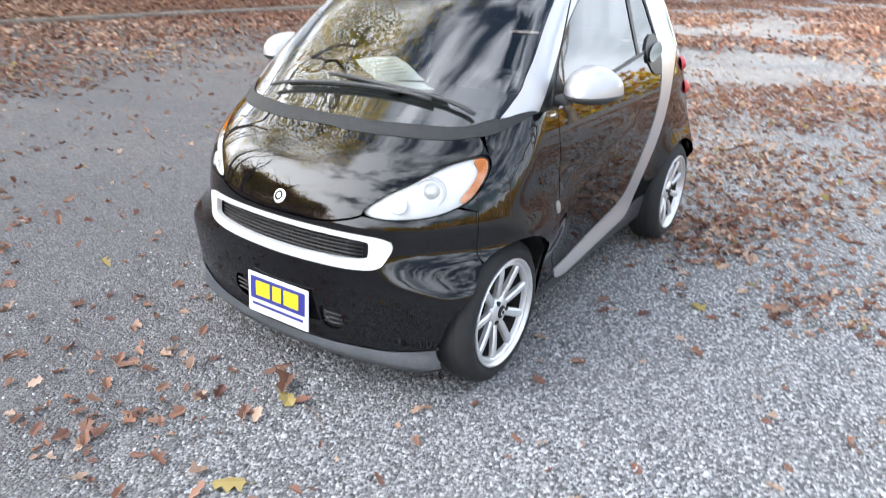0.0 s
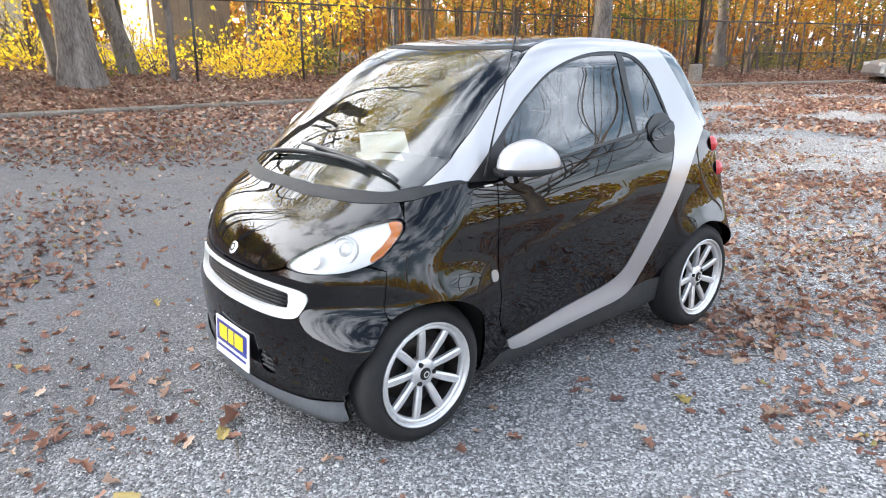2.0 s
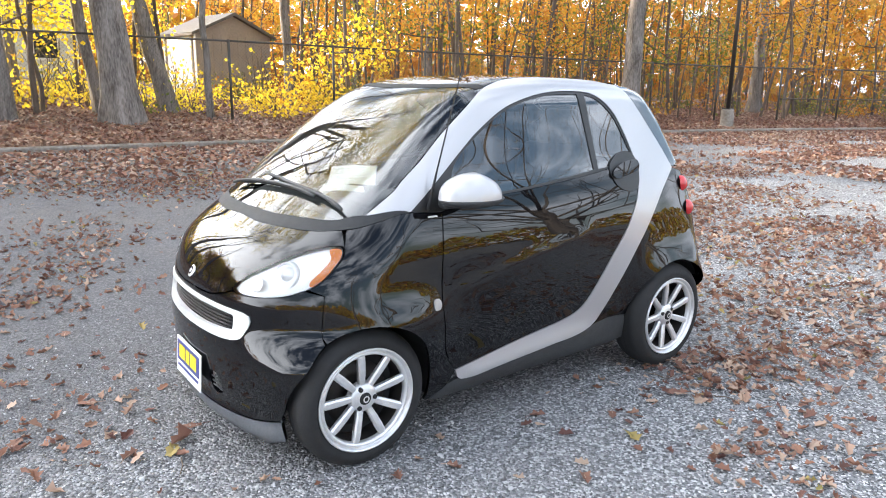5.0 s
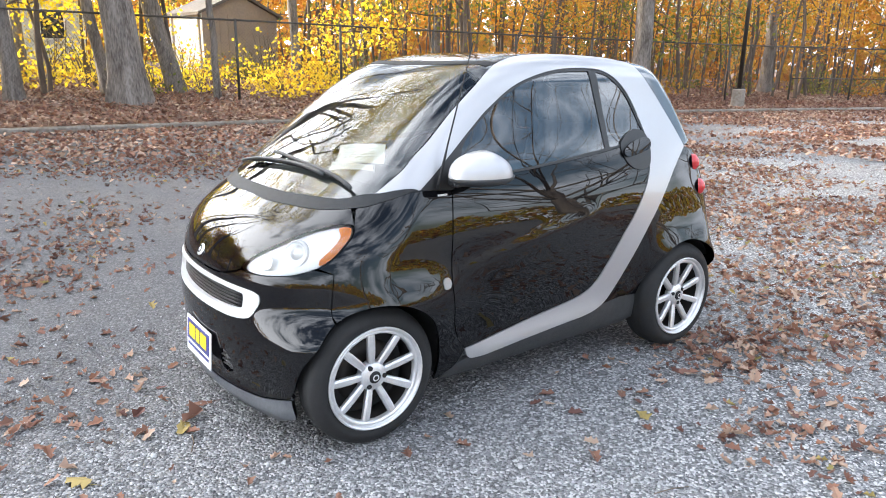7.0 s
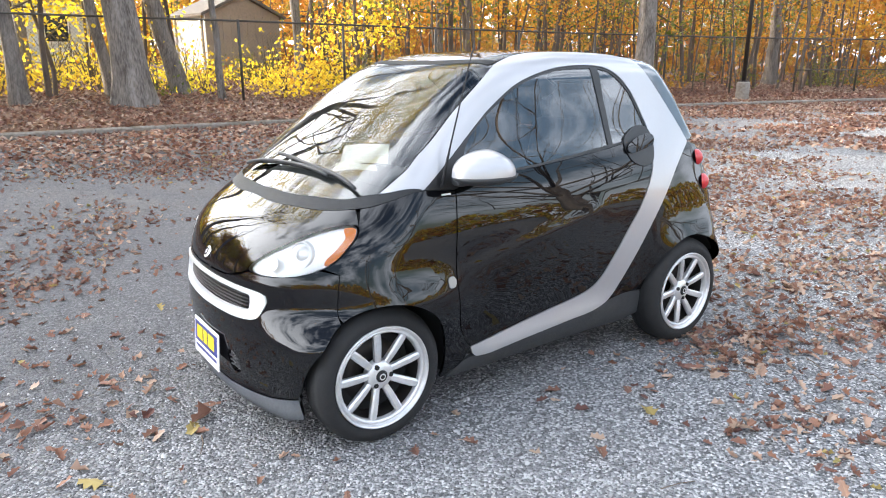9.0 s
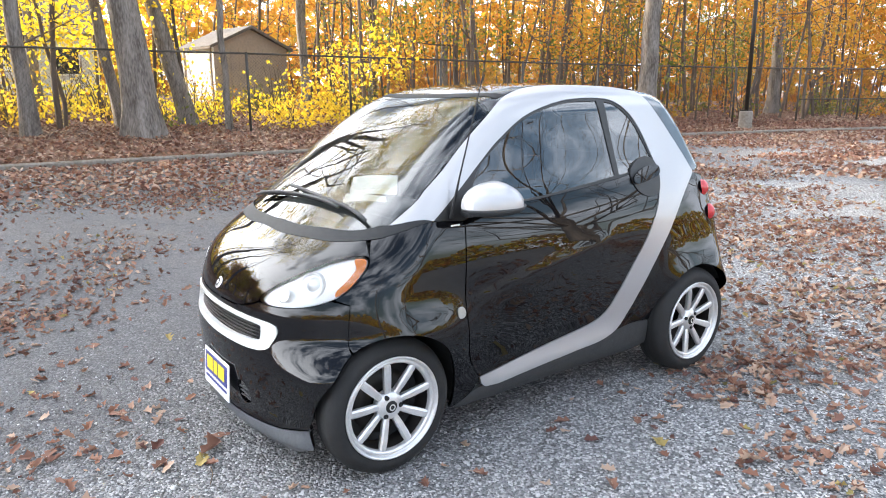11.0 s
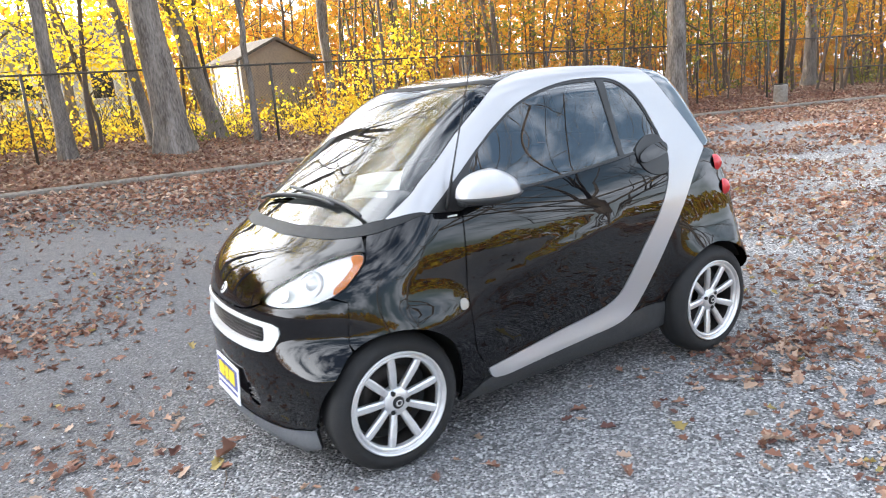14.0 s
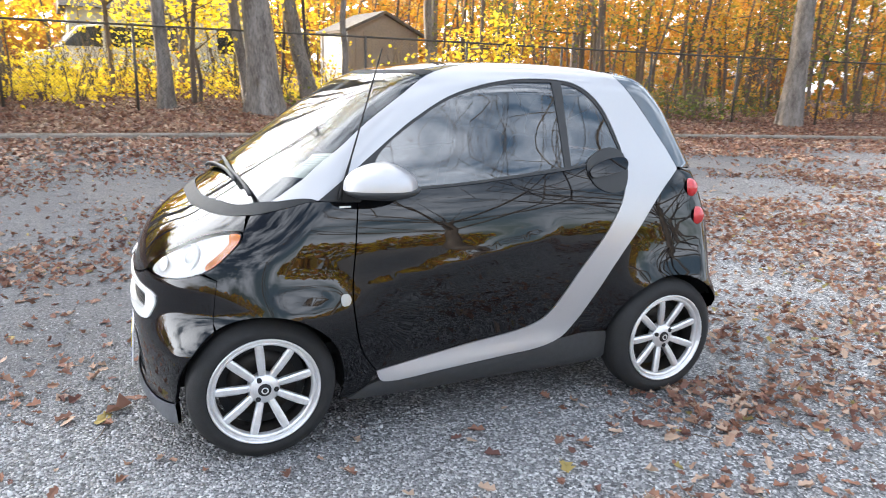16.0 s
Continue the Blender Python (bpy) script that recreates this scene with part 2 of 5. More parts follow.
CONCRETE = material("concrete", (0.28, 0.25, 0.22), 0.9, color2=(0.15, 0.125, 0.10), scale=2.5, bump=0.4, bump_scale=60)
FENCE_METAL = material("fence_metal", (0.085, 0.078, 0.07), 0.6, metal=0.4, vary=0.4, scale=8)
POLE_METAL = material("pole_metal", (0.035, 0.03, 0.028), 0.55, metal=0.3, vary=0.3, scale=3)
SHED_WALL = material("shed_siding", (0.34, 0.27, 0.21), 0.8, vary=0.2, scale=2)
SHED_WHITE = material("shed_white", (0.80, 0.79, 0.76), 0.6, vary=0.06, scale=2)
SHINGLE = material("roof_shingle", (0.16, 0.14, 0.125), 0.9, vary=0.4, scale=10, bump=0.4, bump_scale=40)
HOUSE_WALL = material("house_siding", (0.62, 0.62, 0.60), 0.8, vary=0.12, scale=1.5)
CAR_SILVER = material("far_silver_paint", (0.34, 0.35, 0.355), 0.3, metal=0.5, vary=0.1, coat=0.8)
CAR_BLUE = material("far_blue_paint", (0.02, 0.09, 0.30), 0.3, vary=0.1, coat=0.8)
CAR_WHITE = material("far_white_paint", (0.75, 0.75, 0.74), 0.3, vary=0.06, coat=0.8)
FAR_GLASS = material("far_glass", (0.02, 0.023, 0.025), 0.08, vary=0.2)


# ---- building helpers ----
def mesh_from(name, verts, faces, mat, smooth=False):
    me = bpy.data.meshes.new(name)
    me.from_pydata([tuple(map(float, v)) for v in verts], [], [tuple(map(int, f)) for f in faces])
    me.materials.append(mat)
    if smooth:
        me.polygons.foreach_set("use_smooth", [True] * len(me.polygons))
    me.update()
    return me


def thing(name, x=0, y=0, z=0, rz=0, label="", category="", group="", kind=""):
    ob = new(name)
    ob.empty_display_size = 0.1
    ob.matrix_world = pose(x, y, z, 0, 0, rz)
    return tagged(ob, label, category, group, kind)


def child(name, data, parent, label=""):
    ob = new(name, data)
    ob.parent = parent
    return tagged(ob, label)


def part(name, bm, mat, parent, label="", smooth=False):
    """One bmesh as one mesh under a thing or a part."""
    me = bpy.data.meshes.new(name)
    bm.to_mesh(me)
    bm.free()
    me.materials.append(mat)
    if smooth:
        me.polygons.foreach_set("use_smooth", [True] * len(me.polygons))
    return child(name, me, parent, label) if parent else new(name, me)


def box(sx, sy, sz, x=0, y=0, z=0, bevel=0.0, m=None, bm=None):
    """A block with its centre at x, y, z."""
    out = bm or bmesh.new()
    r = bmesh.ops.create_cube(out, size=1)
    bmesh.ops.transform(out, matrix=(m or Matrix()) @ Matrix.Translation((x, y, z)) @ Matrix.Diagonal((sx, sy, sz, 1)), verts=r["verts"])
    if bevel:
        es = list({e for v in r["verts"] for e in v.link_edges})
        bmesh.ops.bevel(out, geom=es, offset=bevel, segments=2, affect="EDGES", profile=0.5)
    return out


def tube_data(points, radii, sides=8, cap=True):
    p, r = np.array(points, float), np.broadcast_to(np.array(radii, float), (len(points),))
    t = np.gradient(p, axis=0)
    t /= np.linalg.norm(t, axis=1, keepdims=True) + 1e-9
    ref = np.where(np.abs(t[:, 2:3]) > 0.85, [[1.0, 0, 0]], [[0, 0, 1.0]])
    u = np.cross(t, ref)
    u /= np.linalg.norm(u, axis=1, keepdims=True) + 1e-9
    w = np.cross(t, u)
    a = np.linspace(0, 2 * np.pi, sides, endpoint=False)
    v = (p[:, None] + r[:, None, None] * (np.cos(a)[None, :, None] * u[:, None] + np.sin(a)[None, :, None] * w[:, None])).reshape(-1, 3)
    f = [(i * sides + j, i * sides + (j + 1) % sides, (i + 1) * sides + (j + 1) % sides, (i + 1) * sides + j) for i in range(len(p) - 1) for j in range(sides)]
    if cap:
        f += [tuple(range(sides))[::-1], tuple(range((len(p) - 1) * sides, len(p) * sides))]
    return v, f


def tube(name, points, radii, mat, parent, sides=8, label=""):
    v, f = tube_data(points, radii, sides)
    return child(name, mesh_from(name, v, f, mat, True), parent, label)


def lathe(profile, n=48, close=False):
    """A ring or disc about the y axis from (radius, y)."""
    v = [(r * math.cos(2 * math.pi * i / n), y, r * math.sin(2 * math.pi * i / n)) for i in range(n) for r, y in profile]
    k = len(profile)
    f = [(i * k + j, ((i + 1) % n) * k + j, ((i + 1) % n) * k + j + 1, i * k + j + 1) for i in range(n) for j in range(k - 1)]
    if close:
        f += [(i * k + k - 1, ((i + 1) % n) * k + k - 1, ((i + 1) % n) * k, i * k) for i in range(n)]
    return v, f


class Soup:
    """Many small pieces gathered into one mesh."""
    def __init__(self):
        self.v, self.f, self.n = [], [], 0

    def add(self, v, f):
        self.v.append(np.asarray(v, float))
        self.f += [tuple(i + self.n for i in q) for q in f]
        self.n += len(v)

    def mesh(self, name, mat, smooth=False):
        return mesh_from(name, np.vstack(self.v), self.f, mat, smooth)


def quads_mesh(name, verts, mat, per=4):
    """A mesh of separate faces, each of `per` corners, from an array of corners."""
    n = len(verts) // per
    me = bpy.data.meshes.new(name)
    me.vertices.add(n * per), me.loops.add(n * per), me.polygons.add(n)
    me.vertices.foreach_set("co", np.asarray(verts, np.float32).ravel())
    me.loops.foreach_set("vertex_index", np.arange(n * per, dtype=np.int32))
    me.polygons.foreach_set("loop_start", np.arange(0, n * per, per, dtype=np.int32))
    me.materials.append(mat)
    me.update(calc_edges=True)
    return me


RNG = np.random.default_rng(7)


def leaf_quads(centres, size, flat=0.0):
    """Leaf blades: kite-shaped, turned at random (flat: how far they lie down)."""
    n = len(centres)
    a = RNG.normal(size=(n, 3))
    a[:, 2] *= 1 - flat
    a /= np.linalg.norm(a, axis=1, keepdims=True)
    b = RNG.normal(size=(n, 3))
    b[:, 2] *= 1 - flat
    b -= a * (a * b).sum(1, keepdims=True)
    b /= np.linalg.norm(b, axis=1, keepdims=True)
    s = size * RNG.uniform(0.6, 1.35, (n, 1))
    w = RNG.uniform(0.28, 0.45, (n, 1))
    q = np.stack([centres - a * s * 0.5, centres + b * s * w - a * s * 0.05, centres + a * s * 0.5, centres - b * s * w - a * s * 0.05], 1)
    return q.reshape(-1, 3)


# ---- lie of the land ----
def curb_y(x):
    return np.where(x < -0.23, 10.68, np.where(x < 23.55, 10.68 - 0.00659 * np.clip(x + 0.23, 0, 23.78)**2, 6.95 - 0.31 * (x - 23.55)))


def fence_y(x):
    return curb_y(x) + 2.665 - 0.74 * np.clip((x + 0.23) / 23.8, 0, 1)


def land(x, y):
    """The lot rises gently away from the car; behind the kerb lies a bank."""
    x, y = np.asarray(x, float), np.asarray(y, float)
    s = y - curb_y(x)
    k = 1 - 0.5 * np.clip((x - 5.3) / 14.8, 0, 1)
    up = 0.364 + k * (0.11 * np.clip(s, 0, 3.28) + 0.055 * np.clip(s - 3.28, 0, 14.8))
    r = np.clip((np.hypot(x - 0.5, y + 0.5) - 2.2) / 8.6, 0, 1)
    return np.where(s > 0, up, 0.266 * r * r * (3 - 2 * r))


def value_noise(x, y, scale, seed=0):
    """Smooth noise from 0 to 1 on the plane."""
    x, y = np.asarray(x, float) * scale + seed * 17.3, np.asarray(y, float) * scale - seed * 9.1
    i, j = np.floor(x), np.floor(y)
    u, v = x - i, y - j
    u, v = u * u * (3 - 2 * u), v * v * (3 - 2 * v)
    def h(a, b):
        s = np.sin(a * 127.1 + b * 311.7 + seed) * 43758.5453
        return s - np.floor(s)
    return (h(i, j) * (1 - u) + h(i + 1, j) * u) * (1 - v) + (h(i, j + 1) * (1 - u) + h(i + 1, j + 1) * u) * v


def leaf_cover(x, y):
    """How thickly fallen leaves lie, 0 to 1."""
    n1, n2 = value_noise(x, y * 1.6, 0.55, 1), value_noise(x, y, 1.9, 2)
    n = 0.6 * n1 + 0.4 * n2
    d = 0.03 + 0.12 * np.clip((n - 0.52) * 4, 0, 1) * np.clip((np.hypot(x - 0.3, y + 1.0) - 1.2) / 2.5, 0, 1)
    d = d + 0.75 * np.clip((y - 6.1 + 1.5 * n1) / 1.9, 0, 1)
    d = d + 0.75 * np.clip((x - 2.6) / 3, 0, 1) * np.clip((n - 0.38) * 5, 0, 1)
    for bx, by, r, k in ((1.88, -0.98, 0.27, 1.2), (2.2, -1.20, 0.40, 1.2), (2.8, -1.10, 0.55, 0.9), (1.37, -1.78, 0.24, 1.3), (1.76, -1.75, 0.32, 1.2), (3.7, -0.55, 0.9, 0.8), (-1.07, 2.5, 0.5, 0.8), (-0.55, 3.0, 0.35, 0.5), (-1.0, 0.45, 0.5, 0.28), (-0.24, 3.95, 0.5, 0.4)):
        d = d + k * np.exp(-((x - bx)**2 + (y - by)**2) / r**2) * np.clip(n2 * 2.2 - 0.2, 0.25, 1)
    return np.clip(np.where(y > curb_y(x), 1.0, d), 0, 1)


# ---- ground, kerb ----
def build_ground():
    xs = np.concatenate([[-700, -300, -150, -80, -50], np.arange(-35, 61, 1.5), [75, 100, 150, 300, 700]])
    ss = np.concatenate([[-700, -300, -150, -80, -50], np.arange(-30, -0.9, 1.5), [-0.02, 0.02], np.arange(1, 30, 1.5), [40, 60, 90, 150, 300, 700]])
    v, f = [], []
    for s in ss:
        for x in xs:
            y = float(curb_y(np.float64(x))) + s if abs(x) < 120 else 10.68 + s
            wob = 0.02 * (float(value_noise(x, y, 0.4, 5)) - 0.5) if s > 0.5 else 0.0
            v.append((x, y, (float(land(x, y)) if abs(x) < 120 else (0.36 if s > 0 else 0.266)) + wob))
    n = len(xs)
    f = [(j * n + i, j * n + i + 1, (j + 1) * n + i + 1, (j + 1) * n + i) for j in range(len(ss) - 1) for i in range(n - 1)]
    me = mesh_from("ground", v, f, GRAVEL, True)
    me.materials.append(LITTER)
    for p in me.polygons:
        if p.index // (n - 1) >= int(np.searchsorted(ss, 0.0)):
            p.material_index = 1
    return tagged(new("ground", me), "grey crushed gravel lot with leaf litter under the trees", "ground", "", "structure")


def build_kerb():
    kerb = thing("kerb", label="weathered concrete kerb between lot and trees", category="kerb", kind="structure")
    x = -32.0
    while x < 52:
        x1 = x + 3.0
        xs = np.linspace(x + 0.008, x1 - 0.008, 4)
        prof = [(-0.02, 0.2), (-0.02, 0.345), (0.005, 0.370), (0.115, 0.374), (0.13, 0.36), (0.13, 0.2)]
        v = [(a, float(curb_y(a)) + s, z) for a in xs for s, z in prof]
        k = len(prof)
        f = [(i * k + j, i * k + j + 1, (i + 1) * k + j + 1, (i + 1) * k + j) for i in range(3) for j in range(k - 1)] + [tuple(range(k))[::-1], tuple(range(3 * k, 4 * k))]
        child("kerb_stone", mesh_from("kerb_stone", v, [q[::-1] for q in f], CONCRETE), kerb)
        x = x1


build_ground()
build_kerb()


# ---- fence, lamp pole ----
def build_fence():
    fence = thing("fence", label="rusty chain link fence in front of the woods", category="fence")
    high = 1.76
    xs = np.arange(-25.4, 46, 2.5)
    tops = []
    for x in xs:
        y = float(fence_y(x))
        z = float(land(x, y))
        tops.append((x, y, z + high))
        tube("fence_post", [(x, y, z - 0.05), (x, y, z + high + 0.03)], 0.032, FENCE_METAL, fence, 8)
    for a, b in zip(tops, tops[1:]):
        tube("top_rail", [a, b], 0.024, FENCE_METAL, fence, 6)
    for a, b in list(zip(tops, tops[1:]))[19:22]:
        m1, m2 = np.array(a) - (0, 0, 1.0), np.array(b) - (0, 0, 1.0)
        tube("mid_rail", [m1, m2], 0.022, FENCE_METAL, fence, 6)
    wires = Soup()
    step = 0.075
    for x in np.arange(-25.4, 44, step):
        for sgn in (1, -1):
            x0, x1 = (x, x + high) if sgn > 0 else (x + high, x)
            p, q = [], None
            pts = []
            for t in np.linspace(0, 1, 3):
                xx = x0 + (x1 - x0) * t
                yy = float(fence_y(xx))
                pts.append((xx, yy, float(land(xx, yy)) + high * t))
            a = np.array(pts)
            w = 0.0021
            v = np.vstack([a + (0, 0, w), a + (0, -w, -w), a + (0, w, -w)])
            wires.add(v, [(i, i + 1, 3 + i + 1, 3 + i) for i in range(2)] + [(3 + i, 3 + i + 1, 6 + i + 1, 6 + i) for i in range(2)])
    ob = child("wire_mesh", wires.mesh("wire_mesh", FENCE_METAL), fence)
    tagged(ob, kind="stuff")


def build_pole():
    x, y = 18.4, 8.95
    z = float(land(x, y))
    p = thing("lamp_pole", x, y, z, label="dark metal lamp pole on a concrete footing", category="lamp pole")
    v, f = tube_data([(0, 0, -0.1), (0, 0, 0.50), (0, 0, 0.53)], [0.2, 0.185, 0.16], 20)
    child("footing", mesh_from("footing", v, f, CONCRETE), p, "pale concrete footing")
    tube("shaft", [(0, 0, 0.53), (0, 0, 6.2)], [0.065, 0.05], POLE_METAL, p, 10)
    part("base_plate", box(0.26, 0.26, 0.03, 0, 0, 0.545, 0.005), POLE_METAL, p)
    part("lamp_head", box(0.3, 0.6, 0.14, 0, -0.25, 6.2, 0.03), POLE_METAL, p)


build_fence()
build_pole()


# ---- trees ----
def grow(soup, tips, base, way, length, radius, depth, rng, bend=0.18, sides=8, spread=0.7):
    """A limb and the limbs that leave it."""
    n = 6 if depth > 2 else 4
    p, d = [np.array(base, float)], np.array(way, float)
    for i in range(n):
        d = d + rng.normal(size=3) * bend * 0.5
        d[2] += 0.03
        d /= np.linalg.norm(d)
        p.append(p[-1] + d * length / n)
    r = np.linspace(radius, radius * 0.6, n + 1)
    soup.add(*tube_data(p, r, max(3, sides), False))
    if depth == 0:
        tips.append(p[-1]), tips.append(p[n // 2])
        return
    for k in range(rng.integers(2, 4)):
        i = n if k == 0 else int(rng.integers(n // 2, n + 1))
        w = d + rng.normal(size=3) * spread
        w[2] = abs(w[2]) * 0.6 + 0.15
        w /= np.linalg.norm(w)
        grow(soup, tips, p[i], w, length * rng.uniform(0.55, 0.8), r[i] * rng.uniform(0.55, 0.75), depth - 1, rng, bend * 1.15, sides - 1, spread)


def build_tree(x, y, height, radius, seed, lean=(0, 0), leaves=None, count=0, size=0.13, label="", fork=False, depth=4, flare=1.6, spread_r=0.6, bole=0.42, wide=False):
    rng = np.random.default_rng(seed)
    z = float(land(x, y))
    t = thing("tree", x, y, z, label=label, category="tree", group="trees")
    s, tips = Soup(), []
    hb = height * bole
    d = np.array((lean[0], lean[1], 1.0))
    d /= np.linalg.norm(d)
    k = 12
    pts = [d * hb * i / k + np.array((0.05 * math.sin(i * 1.3 + seed), 0.05 * math.cos(i * 1.7 + seed), 0)) * (i / k) for i in range(k + 1)]
    pts[0] = pts[0] - (0, 0, 0.15)
    rad = [radius * (1 + (flare - 1) * math.exp(-i * 0.95)) * (1 - 0.28 * i / k) for i in range(k + 1)]
    v, f = tube_data(pts, rad, 16, False)
    a = np.arctan2(v[:, 1], v[:, 0])
    low = np.exp(-np.clip(v[:, 2], 0, None) * 2.2)
    v[:, :2] *= (1 + 0.16 * low * np.sin(a * 5 + seed) + 0.04 * np.sin(a * 9 + v[:, 2] * 3))[:, None]
    child("trunk", mesh_from("trunk", v, f, BARK, True), t, "grey furrowed trunk")
    for j in range(10 if wide else 3 if fork else 2):
        w = d + rng.normal(size=3) * 0.28
        w[2] = 1
        if wide:
            w = np.array((math.cos(j * 1.05 + seed), math.sin(j * 1.05 + seed), 0.75 if j % 2 else 0.4)) + rng.normal(size=3) * 0.2
        grow(s, tips, pts[-1] if j < (5 if wide else 2) else pts[k * 2 // 3 if wide else k // 2], w / np.linalg.norm(w), height * (0.24 if wide else 0.3), rad[-1] * (0.75 if j == 0 and not wide else 0.42), depth, rng, 0.13 if wide else 0.2, 7, 0.8 if wide else 0.7)
    child("limbs", s.mesh("limbs", BARK, True), t)
    if leaves and count:
        c = np.array(tips)[rng.integers(0, len(tips), count)] + rng.normal(size=(count, 3)) * spread_r
        child("crown", quads_mesh("crown", leaf_quads(c, size), leaves), t, "thin autumn crown")
    return t


BIG = "tall tree with grey trunk and thin autumn crown"
build_tree(2.27, 13.10, 19.0, 0.335, 11, (-0.06, 0.02), YELLOW_LEAVES, 5200, 0.14, label=BIG, fork=True, flare=1.45, depth=6, bole=0.36, spread_r=0.5)
build_tree(0.2, 13.59, 17.0, 0.150, 12, (-0.03, 0), YELLOW_LEAVES, 4600, 0.14, label=BIG, flare=1.5, depth=6, bole=0.34, spread_r=0.5)
build_tree(2.07, 14.24, 13.0, 0.123, 13, (-0.13, 0.02), YELLOW_LEAVES, 4600, 0.14, label="slim leaning tree with yellow crown", flare=1.3, depth=5)
build_tree(3.66, 14.57, 14.0, 0.197, 14, (-0.24, 0.0), GREEN_LEAVES, 3600, 0.14, label="leaning grey tree behind the fence", flare=1.3, depth=6)
build_tree(4.20, 13.34, 9.0, 0.082, 15, (-0.02, 0.0), YELLOW_LEAVES, 700, 0.11, label="slim grey sapling by the fence", flare=1.2)
build_tree(-3.6, 13.34, 18.0, 0.271, 16, (0.02, 0.0), YELLOW_LEAVES, 4600, 0.14, label=BIG, flare=1.8, depth=6, bole=0.36, spread_r=0.5)
build_tree(16.05, 10.80, 17.0, 0.271, 17, (0.02, 0.0), ORANGE_LEAVES, 2500, 0.12, label=BIG, flare=1.4, depth=5)
build_tree(-5.15, 14.24, 17.0, 0.205, 18, (0.0, 0.0), YELLOW_LEAVES, 4600, 0.14, label=BIG, depth=6)
build_tree(10.43, 17.52, 18.0, 0.110, 19, (0.05, 0.0), ORANGE_LEAVES, 1800, 0.12, label=BIG, depth=5)
build_tree(25.60, 12.19, 10.7, 0.230, 20, (0.0, 0.0), ORANGE_LEAVES, 2400, label=BIG)
for i, (x, y, h) in enumerate(((7.6, 16.4, 17), (9.0, 19.5, 19), (13.0, 17.0, 18), (-3.4, 17.0, 18), (0.9, 18.6, 19))):
    build_tree(x, y, h, 0.13, 30 + i, (0.03 * (i % 3 - 1), 0.0), YELLOW_LEAVES if i % 2 else GREEN_LEAVES, 4200, 0.14, label="tall slender tree nearly bare of leaves", depth=6, bole=0.38, spread_r=0.5, flare=1.3)


# unseen trees added to block the low sun from the car and lot
for i in range(3, 15):
    build_tree(-4.8 - 1.45 * i, 13.0 + (i % 3) * 1.9, 6.2 + (i * 7 % 5) * 0.25, 0.13, 70 + i, (0.02, 0.0), YELLOW_LEAVES if i % 2 else ORANGE_LEAVES, 4600, 0.27, "added out-of-view shade tree with a full yellowing crown", depth=3, bole=0.2, spread_r=0.65)


